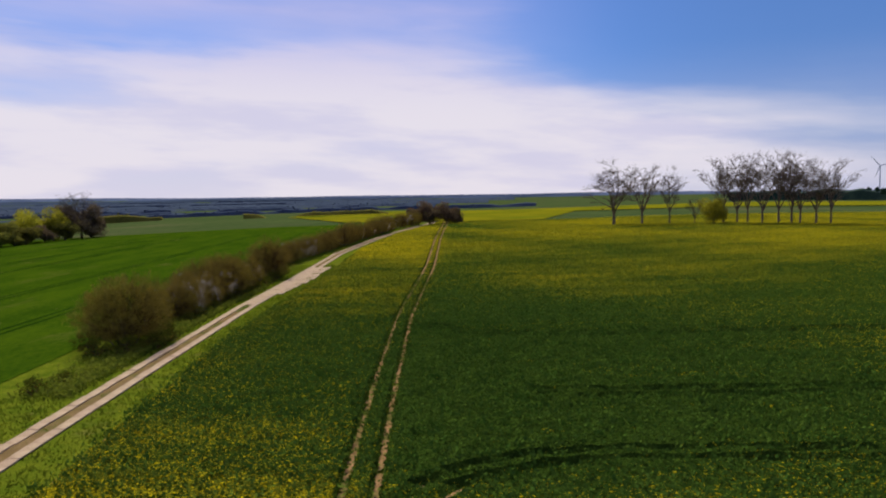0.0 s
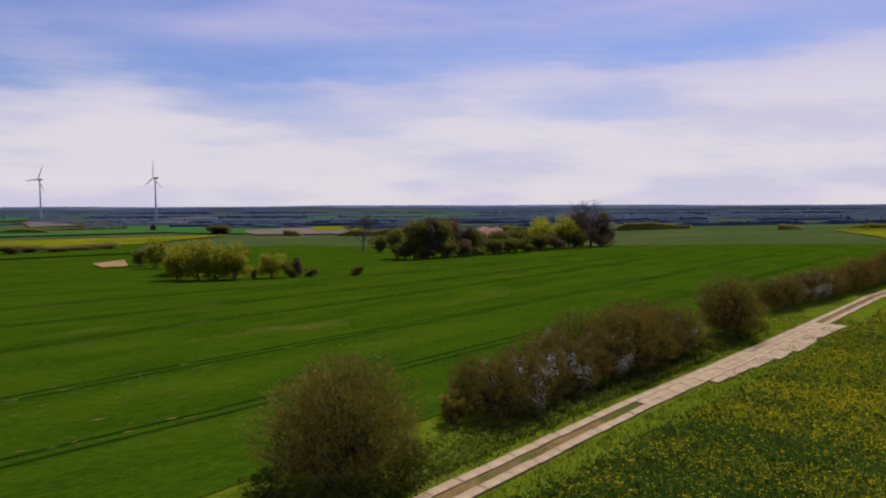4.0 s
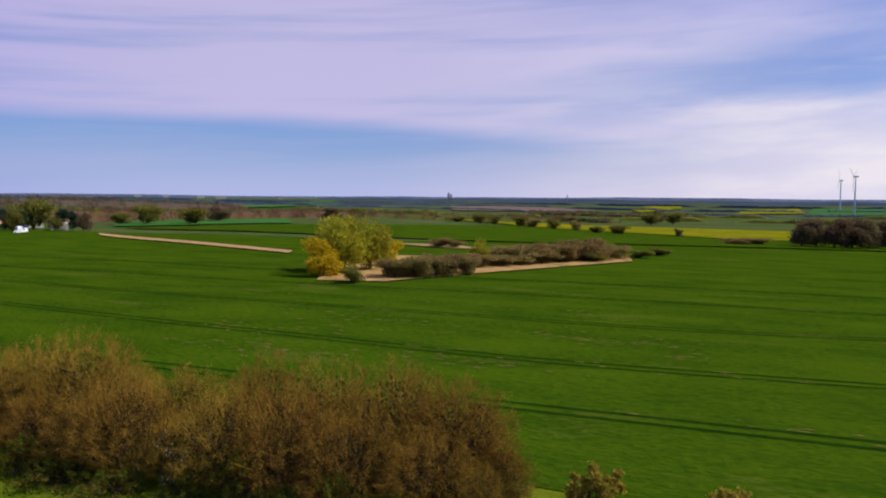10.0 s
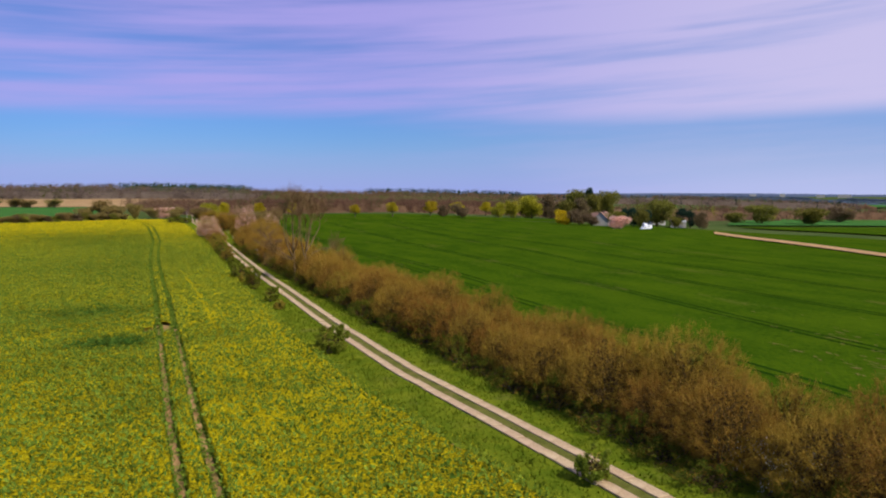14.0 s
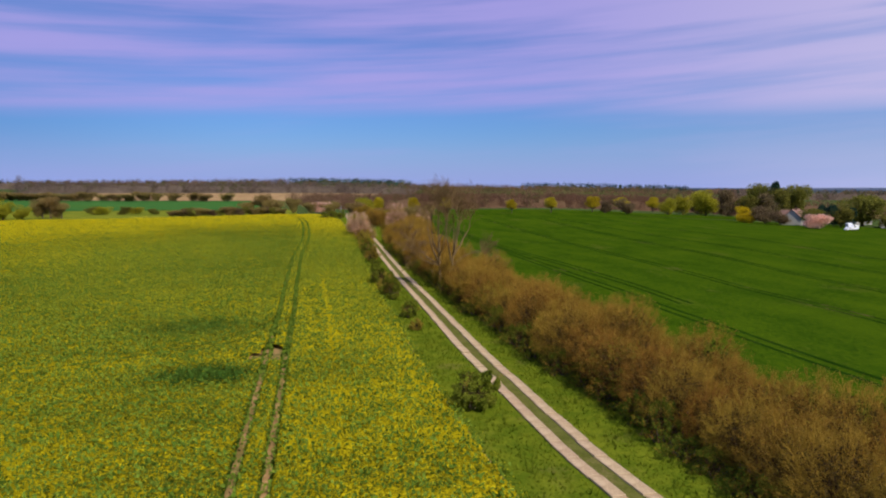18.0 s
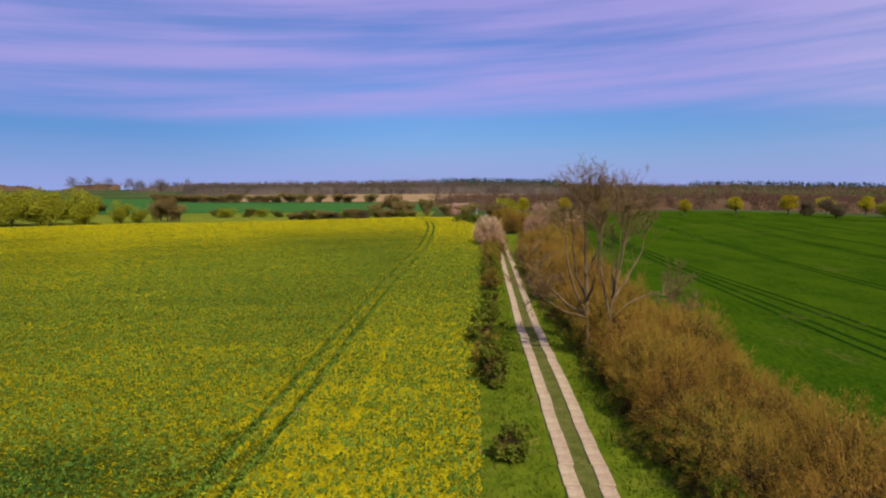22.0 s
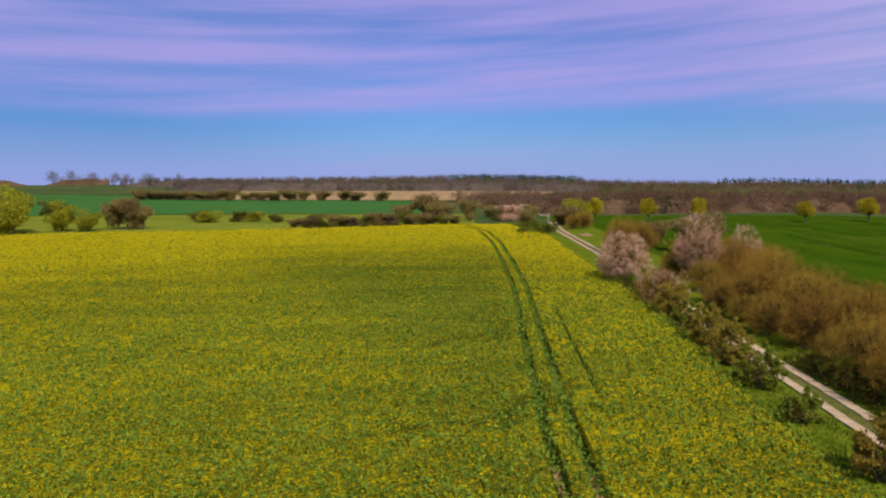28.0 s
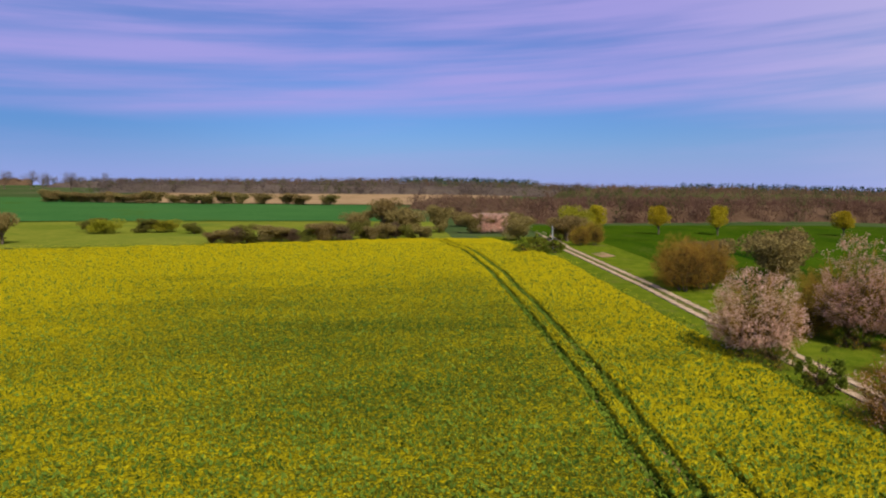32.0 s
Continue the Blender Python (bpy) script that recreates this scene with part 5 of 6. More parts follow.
for x, y_, s, k in ((-38, -165, 0.95, 1), (-41, -172, 1.05, 2), (-39, -180, 1.05, 0), (-43, -187, 1.1, 2), (-44, -196, 1.1, 1), (-49, -200, 1.1, 0), (-38.5, -246, 1.05, 2), (-42.5, -248, 1.15, 0), (-40, -253, 1.1, 2), (-44, -254, 1.0, 1), (-38.5, -307, 0.8, 1), (-42, -309, 0.85, 0), (-45, -222, 1.0, 2), (-50, -217, 1.1, 0), (-38.0, -190, 0.8, 4), (-40.0, -200, 0.8, 0), (-47.5, -208, 1.0, 2), (-47, -192, 1.1, 2), (-52, -207, 1.1, 1), (-40.5, -217, 0.8, 1), (-36.5, -171, 0.75, 0), (-36.8, -178, 0.7, 3), (-37, -185, 0.75, 1), (-45, -176, 1.0, 2), (-46, -168, 1.0, 0), (-42, -163, 1.0, 2)):
    place(protos[k], x, y_, g.uniform(0, 360), s)
verge_bush(56, -28.6, -291, 2.9, 4.4, "leaf", "green bush at the field corner", 1900)
verge_bush(58, -22.0, -290, 2.2, 3.2, "leaf", "green bush at the field corner", 1400)
verge_bush(57, -25.2, -291.5, 2.8, 4.2, "leaf", "low green bush at the field corner", 1200)

# ---- far trees and woods ----
def bare_crown(seed, label, name="field_tree", fill="birch", n=900):
    """A far bare tree, ten metres tall and five wide each way: trunk, limbs and a haze of twigs."""
    r = np.random.default_rng(seed)
    g_ = random.Random(seed)
    thing = empty(name, label, "tree")
    segs, tips = [], []
    segs += [(Vector((0, 0, -0.2)), Vector((0.05, 0, 1.4)), 0.26, 0.22, 3), (Vector((0.05, 0, 1.4)), Vector((0, 0.05, 2.6)), 0.22, 0.18, 3)]
    for k in range(6):
        a, lean = 1.047 * k + g_.uniform(-.35, .35), (0.10, 0.55, 0.3)[k % 3] * g_.uniform(0.8, 1.2)
        d = Vector((math.cos(a) * lean, math.sin(a) * lean, 1)).normalized()
        grow(g_, Vector((0, 0, g_.uniform(1.9, 2.6))), d, 6.2 * g_.uniform(0.92, 1.05) * (1.0 - 0.2 * lean), 0.13, 3, (0, 5, 5, 7), 0.06, 0.02, 0.46, segs, tips, 0.9)
    k, w_ = 10.0 / max(p.z for p in tips), 5.0 / float(np.percentile([math.hypot(p.x, p.y) for p in tips], 92))
    fit_ = Matrix.Diagonal((w_, w_, k)).to_3x3()
    segs = [(fit_ @ a, fit_ @ b, ra, rb, lv) for a, b, ra, rb, lv in segs]
    tips = [fit_ @ p for p in tips]
    part("trunk", mesh("trunk", *tubes(segs[:2], 6, 0.05), M["bark"]), thing)
    limbs = [s for s in segs[2:] if s[4] == 3]
    for k in range(0, len(limbs), 4):
        part("limb", mesh("limb", *tubes(limbs[k:k + 4], 5, 0.045), M["bark"]), thing)
    tagged(part("twig", mesh("twig", *tubes([s for s in segs if s[4] == 2], 3, 0.026), M["bark"]), thing), kind="stuff")
    tagged(part("twig", mesh("twig", *tubes([s for s in segs if s[4] < 2], 3, 0.017), M["bark"]), thing), kind="stuff")
    T = np.array(tips)
    P = T[r.integers(0, len(T), n)] + r.normal(0, 0.12, (n, 3))
    D = r.normal(0, 0.3, P.shape) + (P - np.array([0, 0, 2.0])) / 5.0
    D /= np.linalg.norm(D, axis=1)[:, None]
    tagged(part("twig", mesh("twig", *blades(P, D, r.uniform(0.25, 0.65, n), 0.02, r), M[fill]), thing), kind="stuff")
    return thing


KINDS = {
    "willow": [crown_tree(k, 10, 5, M["willow"], 6200, 0.46, "yellow-green willow coming into leaf among the fields", clear=0.0, lumps=17) for k in (71, 72)],
    "golden": [crown_tree(73, 10, 5, M["golden"], 6200, 0.46, "golden-yellow willow beside the pond", clear=0.0, lumps=15)],
    "green": [crown_tree(k, 10, 5, M["wood_green"], 6200, 0.46, "leafing green tree between the fields", clear=0.0, lumps=16) for k in (74, 75)],
    "brown": [crown_tree(k, 10, 5, M["tree_brown"], 6200, 0.46, "brown tree not yet in leaf between the fields", clear=0.0, lumps=17) for k in (76, 77)],
    "bare": [bare_crown(78, "tall bare tree standing among the fields", "bare_tree")],
    "conifer": [crown_tree(79, 10, 5, M["conifer"], 6200, 0.46, "dark conifer by the hamlet", name="conifer", clear=0.05, lumps=8)],
    "blossom": [crown_tree(80, 10, 5, M["blossom"], 6200, 0.46, "pale blossoming tree by the fields", clear=0.0, lumps=15)],
    "ytree": [crown_tree(k, 10, 5, M["maple"], 6200, 0.46, "young yellow-green maple in a row along a field edge", name="maple", clear=0.24, lumps=20) for k in (81, 82)],
    "pondbush": [crown_tree(83, 10, 5, M["wood_green"], 6200, 0.46, "rounded green bush in the fields", name="bush", clear=0.0, lumps=15, category="bush")],
    "brownbush": [crown_tree(k, 10, 5, M["thicket"], 6200, 0.46, "brown leafless thicket in the fields", name="bush", clear=0.0, lumps=17, category="bush") for k in (84, 85)],
}
used = set()
g = random.Random(8)


def plant(kind, x, y, h, r):
    """A far plant of its own height and half width."""
    proto = g.choice(KINDS[kind])
    if kind == "ytree":
        h, r = 0.85 * h, 0.8 * r
    turn = g.uniform(0, 360)
    m = pose(x, y, gz(x, y), 0, 0, turn)
    if proto.name in used:
        ob = copy_thing(proto, m)
    else:
        used.add(proto.name)
        ob = proto
        ob.matrix_basis = m
    ob.scale = (r / 4.4, r / 4.4, h / 9.2)
    return ob


plant("willow", -163, -27, 13.6, 6.4)
plant("willow", -172, -24, 12.6, 5.8)
plant("willow", -168, -31, 13.0, 5.5)
plant("golden", -150, -26, 8.4, 4.6)
plant("golden", -185, -24, 6.8, 3.4)
plant("golden", -206, -39, 6.1, 3.0)
plant("pondbush", -140, -13, 3.6, 2.7)
plant("brownbush", -153, -9, 4.8, 4.2)
plant("brownbush", -156, -5, 5.1, 4.2)
plant("brownbush", -162, -2, 5.3, 4.0)
plant("brownbush", -166, 1, 5.2, 3.8)
plant("brownbush", -171, 3, 4.4, 3.1)
plant("willow", -200, -2, 7.3, 2.9)
plant("brownbush", -209, 3, 5.6, 6.1)
plant("brownbush", -216, 10, 6.2, 6.2)
plant("brownbush", -226, 16, 5.8, 6.4)
plant("brownbush", -238, 22, 7.4, 7.5)
plant("pondbush", -234, 26, 3.1, 4.8)
plant("brownbush", -253, 30, 5.2, 5.9)
plant("pondbush", -268, 39, 3.0, 4.6)
plant("pondbush", -290, 45, 3.0, 4.4)
plant("brownbush", -294, -46, 4.3, 5.4)
plant("brownbush", -295, -40, 3.2, 4.2)
plant("brown", -428, 113, 14.3, 8.5)
plant("brown", -431, 120, 15.8, 8.2)
plant("brown", -425, 128, 15.9, 8.1)
plant("brown", -429, 137, 16.1, 8.2)
plant("brown", -433, 146, 15.9, 8.3)
plant("brown", -437, 156, 15.7, 8.4)
plant("brown", -440, 163, 14.4, 7.0)
plant("brown", -470, 122, 15.0, 8.2)
plant("brown", -482, 149, 16.5, 8.5)
plant("golden", -587, 155, 10.3, 4.7)
plant("pondbush", -454, 175, 9.8, 2.9)
plant("brownbush", -434, 81, 3.7, 9.5)
plant("brownbush", -438, 91, 3.9, 7.9)
plant("brownbush", -483, 198, 5.9, 8.8)
plant("brownbush", -500, 213, 4.8, 9.0)
plant("brownbush", -496, 228, 4.0, 11.0)
plant("brownbush", -518, 253, 4.2, 11.5)
plant("brownbush", -527, 273, 4.7, 9.6)
plant("green", -789, -172, 10.4, 8.6)
plant("green", -789, -156, 10.4, 7.4)
plant("green", -762, -118, 10.7, 8.9)
plant("brownbush", -755, -102, 8.5, 9.6)
plant("green", -695, -71, 9.8, 7.6)
plant("brownbush", -662, -44, 9.7, 5.9)
plant("green", -591, -15, 5.6, 6.5)
plant("green", -576, 3, 6.8, 7.3)
plant("brownbush", -541, 48, 6.2, 3.2)
plant("green", -853, -220, 6.6, 13.3)
plant("green", -1050, 5, 14.9, 13.3)
plant("brown", -1140, 7, 21.6, 10.8)
plant("green", -1146, 32, 16.3, 12.7)
plant("green", -910, 600, 11.9, 13.4)
plant("brown", -1202, 639, 11.7, 5.9)
plant("willow", -274, 187, 12.0, 4.8)
plant("willow", -208, 161, 10.5, 4.4)
plant("willow", -201, 164, 11.5, 4.7)
plant("willow", -198, 168, 10.2, 4.3)
plant("willow", -194, 172, 10.8, 5.0)
plant("green", -294, 190, 6.6, 4.1)
plant("willow", -189, 182, 7.3, 3.6)
plant("pondbush", -194, 179, 3.1, 1.4)
plant("pondbush", -185, 186, 4.8, 2.5)
plant("brown", -186, 190, 6.1, 2.1)
plant("pondbush", -182, 192, 2.6, 2.1)
plant("pondbush", -173, 203, 3.1, 2.6)
plant("bare", -342, 357, 22.9, 9.7)
plant("green", -241, 288, 13.1, 6.5)
plant("green", -228, 286, 16.6, 6.7)
plant("brown", -224, 291, 18.9, 6.2)
plant("green", -223, 300, 16.5, 6.3)
plant("brown", -226, 315, 18.9, 7.0)
plant("green", -221, 320, 12.1, 5.9)
plant("blossom", -242, 357, 14.6, 7.7)
plant("green", -219, 339, 10.3, 6.6)
plant("green", -217, 349, 10.9, 6.1)
plant("willow", -219, 374, 15.9, 6.9)
plant("green", -310, 342, 9.6, 6.4)
plant("golden", -359, 282, 3.3, 2.0)
plant("willow", -229, 390, 16.8, 7.9)
plant("willow", -213, 389, 17.0, 7.7)
plant("bare", -204, 402, 24.8, 13.1)
plant("brown", -221, 422, 19.5, 9.7)
plant("brown", -203, 413, 18.7, 7.4)
plant("green", -913, 593, 11.9, 14.8)
plant("willow", -232, 176, 9.6, 5.5)
plant("willow", -217, 176, 8.7, 5.0)
plant("pondbush", -209, 177, 4.4, 3.2)
plant("green", -815, -342, 11.3, 11.3)
plant("brown", -732, -329, 12.4, 14.6)
plant("willow", -913, -356, 11.3, 9.9)
plant("willow", -276, -399, 15.5, 8.1)
plant("green", -270, -340, 13.0, 6.2)
plant("conifer", -268, -340, 12.3, 2.7)
plant("brown", -279, -336, 16.0, 7.6)
plant("green", -300, -353, 17.7, 5.9)
plant("conifer", -272, -282, 9.6, 2.9)
plant("conifer", -259, -259, 10.0, 2.7)
plant("green", -290, -276, 14.6, 10.6)
plant("conifer", -299, -266, 10.3, 3.3)
plant("conifer", -293, -252, 9.4, 2.9)
plant("brown", -293, -245, 9.6, 4.5)
plant("blossom", -236, -242, 7.3, 5.6)
plant("green", -399, -297, 12.4, 9.1)
plant("green", -426, -279, 11.0, 11.0)
plant("brown", -485, -304, 13.3, 8.5)
plant("green", -384, -305, 7.3, 6.5)
plant("willow", -244, -386, 10.3, 5.5)
plant("willow", -258, -392, 12.1, 5.0)
plant("brown", -199, -353, 9.5, 5.7)
plant("willow", -276, -394, 15.8, 7.9)
plant("brown", -293, -395, 18.1, 8.0)
plant("green", -305, -378, 20.3, 8.4)
plant("conifer", -306, -363, 22.0, 3.4)
plant("green", -319, -362, 19.7, 7.5)
plant("ytree", -126, -344, 8.4, 3.8)
plant("ytree", -151, -349, 9.7, 4.4)
plant("ytree", -185, -370, 10.9, 5.9)
plant("ytree", -216, -394, 10.7, 6.3)
plant("ytree", -252, -421, 11.8, 5.4)
plant("ytree", -286, -437, 12.3, 6.3)
plant("brown", -192, -365, 7.5, 4.1)
plant("brown", -291, -428, 14.4, 7.6)
plant("green", -232, 284, 7, 5.5)
plant("pondbush", -222, 287, 5, 5)
plant("green", -217, 296, 7, 5)
plant("brown", -216, 306, 8, 5.5)
plant("pondbush", -215, 315, 5, 5)
plant("green", -214, 327, 7, 5.5)
plant("green", -213, 338, 7, 6)
plant("pondbush", -211, 350, 6, 6)
plant("green", -212, 362, 8, 6.5)
plant("brown", -210, 375, 9, 6)
plant("green", -206, 388, 9, 6.5)
plant("brown", -199, 402, 10, 7)
plant("willow", -228, 173, 7.5, 4.5)
plant("willow", -222, 172, 8, 4.6)
plant("willow", -238, 178, 8, 4.8)
plant("brownbush", -157, -10, 4.1, 4.2)
plant("brownbush", -160, -6, 4.3, 4.2)
plant("brownbush", -166, -3, 4.5, 4.0)
plant("brownbush", -170, 0, 4.4, 3.8)
plant("brownbush", -175, 2, 3.7, 3.1)
plant("brownbush", -213, 2, 4.8, 6.1)
plant("brownbush", -220, 9, 5.3, 6.2)
plant("brownbush", -230, 15, 4.9, 6.4)
plant("brownbush", -242, 21, 6.3, 7.5)
plant("brownbush", -257, 29, 4.4, 5.9)
plant("brownbush", -176, -8, 3.4, 5.2)
plant("brownbush", -184, -4, 3.7, 5.2)
plant("brownbush", -192, 0, 4.0, 5.2)
plant("brownbush", -200, 5, 3.4, 5.2)
plant("brownbush", -208, 9, 3.7, 5.2)
plant("brownbush", -216, 13, 4.0, 5.2)
plant("brownbush", -224, 17, 3.4, 5.2)
plant("brownbush", -232, 21, 3.7, 5.2)
plant("brownbush", -240, 26, 4.0, 5.2)
# row of tall bare trees on the rise, beyond the rape
row_tree = bare_crown(90, "tall bare tree in a row on the rise beyond the rape", "bare_tree", n=1500, fill="bark")
row_tree["group"] = "tree row on the rise"
row_tree_b = bare_crown(91, "tall bare tree in a row on the rise beyond the rape", "bare_tree", n=1500, fill="bark")
row_tree_b["group"] = "tree row on the rise"
spots = [(77, 321, 30, 10.0), (89, 318, 27, 7.0), (100, 314, 26, 5.0), (121, 307, 29, 6.5), (126, 305, 30, 6.0), (130, 304, 30, 6), (135, 301, 31, 6.5), (141, 299, 31, 6.5),
         (145, 296, 30, 6), (148, 295, 28, 6), (153, 292, 27, 6.5), (158, 290, 27, 6), (110, 311, 13, 2.5)]
for k, (x, y, h, r) in enumerate(spots):
    proto = (row_tree, row_tree_b)[k % 2]
    m = pose(x, y, gz(x, y), 0, 0, k * 67.0)
    ob = proto if k < 2 else copy_thing(proto, m)
    ob.matrix_basis = m
    ob.scale = (r / 3.3, r / 3.3, h / 10.0)
plant("willow", 116, 305, 10.5, 5)
for x, y, h, r in ((-13, 384, 13, 6), (-7, 392, 11, 5.5), (2, 398, 12, 6), (8, 404, 9, 5)):
    plant("brown", x, y, h, r)

# south of the crest: maples, thickets, willows, hedge on the field edge
for x, y, h, r in ((-52, -343, 9.5, 3.6), (-72, -347, 9.5, 3.7), (-90, -348, 9.8, 3.7)):
    plant("ytree", x, y, h, r)
for x, y, h, r in ((-17, -346, 5, 4.2), (-23, -347, 5.8, 4.8), (-29, -348, 5.8, 4.6), (-26, -318, 5.6, 3.8), (-20, -392, 5.0, 6), (8, -345, 9.5, 4.5), (2, -340, 7, 5), (-8, -347, 7.5, 4), (15, -350, 6, 5), (96, -307, 9.4, 3.8), (100, -310, 8.8, 4.2), (92, -309, 7.0, 3.4)):
    plant("brownbush", x, y, h, r)
for x, y, h, r in ((-20, -346, 6.2, 3.4), (-26, -347, 6.4, 3.6)):
    plant("blossom", x, y, h, r)
for x, y, h, r in ((121, -290, 12.5, 6), (128, -298, 13.5, 6.5), (136, -292, 13, 6.5), (144, -300, 14, 7), (152, -294, 13.5, 7), (162, -302, 14, 7.5), (172, -298, 14, 7.5), (184, -304, 14, 8), (196, -300, 14, 8), (113, -302, 8.5, 4.5), (106, -303, 6, 4), (84, -345, 4, 4), (70, -352, 3.5, 4), (-44, -330, 7, 4)):
    plant("willow", x, y, h, r)
for k in range(17):
    x = 47 - 3.1 * k
    plant(("brownbush", "brownbush", "brown", "pondbush")[k % 4], x + g.uniform(-1, 1), float(field_end(np.array(x))) - 4 + g.uniform(-1.5, 1.5), g.uniform(2.8, 4.4), g.uniform(2.2, 3.4))
for x, y, h, r in ((186, -428, 7, 6), (60, -345, 3, 3), (75, -350, 4, 3.5), (90, -352, 4, 4)):
    plant("pondbush", x, y, h, r)
for k in range(7):
    plant("bare", 350 + 26 * k + g.uniform(-8, 8), -1010 + g.uniform(-20, 20), g.uniform(15, 24), g.uniform(6, 11))
plant("brownbush", -38, -318, 6, 5)
for x, y, h, r in ((-55, -252, 7.5, 4.6), (-62, -263, 8.0, 5.0), (-49, -262, 6.0, 4.2)):
    plant("brownbush", x, y, h, r)
plant("willow", -44, -335, 8, 4)


def wood(name, corners, count, height, mats, size, label, per=34, seed=1, trunk=True):
    """A far wood: many crowns of small clumps, one mesh a tone."""
    r = np.random.default_rng(seed)
    c = np.array(corners, float)
    thing = tagged(new(name), label, "wood", kind="stuff")
    u, v = r.uniform(size=count), r.uniform(size=count)
    p = ((1 - u) * (1 - v))[:, None] * c[0] + (u * (1 - v))[:, None] * c[1] + (u * v)[:, None] * c[2] + ((1 - u) * v)[:, None] * c[3]
    h = height * r.uniform(0.80, 1.08, count)
    pick = r.choice(len(mats), count, p=np.array([m_[1] for m_ in mats]) / sum(m_[1] for m_ in mats))
    # the closed mass below the crowns
    U, V = np.meshgrid(np.linspace(0, 1, 40), np.linspace(0, 1, 14), indexing="ij")
    q = ((1 - U) * (1 - V))[..., None] * c[0] + (U * (1 - V))[..., None] * c[1] + (U * V)[..., None] * c[2] + ((1 - U) * V)[..., None] * c[3]
    rim = np.minimum(np.minimum(U, 1 - U) * 39, np.minimum(V, 1 - V) * 13)
    H = height * np.where(rim < 1.5, 0.0, np.where(rim < 2.5, 0.45, 0.62)) * r.uniform(0.82, 1.08, U.shape)
    q = q + r.normal(0, 1.5, q.shape)
    tagged(part("thicket", grid_mesh("thicket", q[..., 0], q[..., 1], ground_z(q[..., 0], q[..., 1]) + H, mats[0][0], smooth=False), thing), kind="stuff")
    for j, (mat_, _, slim) in enumerate(mats):
        q = p[pick == j]
        if not len(q):
            continue
        hh = np.repeat(h[pick == j], per)
        base = np.repeat(np.column_stack([q, ground_z(q[:, 0], q[:, 1])]), per, 0)
        z = r.uniform(0.08, 1.0, len(base))
        spread = hh * slim * np.sqrt(np.clip(1.1 - z, 0.05, 1) if slim < 0.2 else np.clip(1 - (2 * z - 1.05) ** 2, 0.08, 1))
        a, s = r.uniform(0, 6.283, len(base)), np.sqrt(r.uniform(size=len(base)))
        P = base + np.stack([np.cos(a) * s * spread, np.sin(a) * s * spread, z * hh], 1)
        if slim < 0.2:
            tagged(part("crown", mesh("crown", *scattered_quads(P, r.uniform(0.6, 1.3, len(P)) * size, r, 0.6, 1.1), mat_), thing), kind="stuff")
            continue
        P = np.repeat(P, 2, 0) + r.normal(0, 0.5 * size, (2 * len(P), 3))
        D = np.stack([P[:, 0] - np.repeat(base, 2, 0)[:, 0], P[:, 1] - np.repeat(base, 2, 0)[:, 1], 0.6 * np.repeat(hh, 2)], 1)
        D = D / np.linalg.norm(D, axis=1)[:, None] + r.normal(0, 0.3, D.shape)
        D /= np.linalg.norm(D, axis=1)[:, None]
        tagged(part("crown", mesh("crown", *blades(P - 0.6 * size * D, D, r.uniform(0.7, 1.5, len(P)) * size, 0.34 * size, r), mat_), thing), kind="stuff")
    return thing


BR, GR, CO, YE = (M["wood_brown"], 1.0, 0.36), (M["wood_olive"], 0.3, 0.36), (M["conifer"], 1.0, 0.19), (M["willow"], 0.06, 0.3)
wood("wood", [(-48, -415), (-420, -470), (-430, -600), (-30, -520)], 900, 9.8, [BR, (M["wood_olive"], 0.12, 0.36)], 1.1, "brown leafless wood behind the maples", seed=2, per=60)
wood("wood", [(-48, -415), (0, -600), (-40, -640), (-90, -480)], 200, 9, [BR], 1.2, "brown leafless wood edge", seed=3)
for k in range(19):
    plant("brownbush", 240 - (5.5 + 0.28 * k) * k + g.uniform(-2, 2), -636 + g.uniform(-6, 6), g.uniform(5.5, 8.5), g.uniform(6.0, 9.0))
wood("wood", [(-200, -905), (330, -905), (340, -1000), (-220, -1000)], 620, 14, [(M["wood_grey"], 1.0, 0.36), (M["wood_olive"], 0.2, 0.36)], 1.9, "brown wood on the slope", seed=5, per=26)
wood("wood", [(-160, -640), (-520, -640), (-560, -960), (-150, -960)], 600, 14, [GR, BR], 1.9, "mixed wood on the slope", seed=6, per=26)
wood("wood", [(-420, -1000), (330, -980), (350, -1080), (-440, -1060)], 420, 14, [GR, BR], 2.2, "leafing wood on the hill", seed=7, per=24)
wood("wood", [(-230, -1290), (0, -1290), (0, -1370), (-230, -1370)], 330, 16, [CO, GR], 2.0, "dark conifers on the hilltop", seed=8, per=24)
wood("wood", [(-380, -1080), (-640, -1020), (-660, -1090), (-390, -1150)], 330, 17, [CO], 2.0, "stand of dark conifers", seed=9, per=24)
wood("wood", [(-640, -900), (-1100, -700), (-1150, -820), (-660, -1000)], 420, 14, [(M["wood_grey"], 1.0, 0.36), GR, (M["conifer"], 0.2, 0.19)], 2.2, "mixed wood on the horizon", seed=10, per=24)
wood("wood", [(0, -1290), (500, -1150), (520, -1230), (0, -1370)], 380, 14, [(M["wood_grey"], 1.0, 0.36), (M["conifer"], 0.2, 0.19)], 2.2, "mixed wood along the hill", seed=11, per=24)
wood("wood", [(-300, -410), (-470, -330), (-520, -400), (-320, -480)], 200, 11, [BR, GR, YE], 1.4, "trees round the hamlet", seed=12)
wood("wood", [(-480, -400), (-900, -300), (-930, -360), (-500, -480)], 320, 10, [BR, GR, YE], 1.8, "belt of brown and yellow-green trees", seed=13, per=26)
wood("wood", [(-780, -330), (-1250, -120), (-1260, -160), (-800, -390)], 240, 9, [GR, BR, YE], 2.0, "belt of trees beyond the rape", seed=14, per=24)

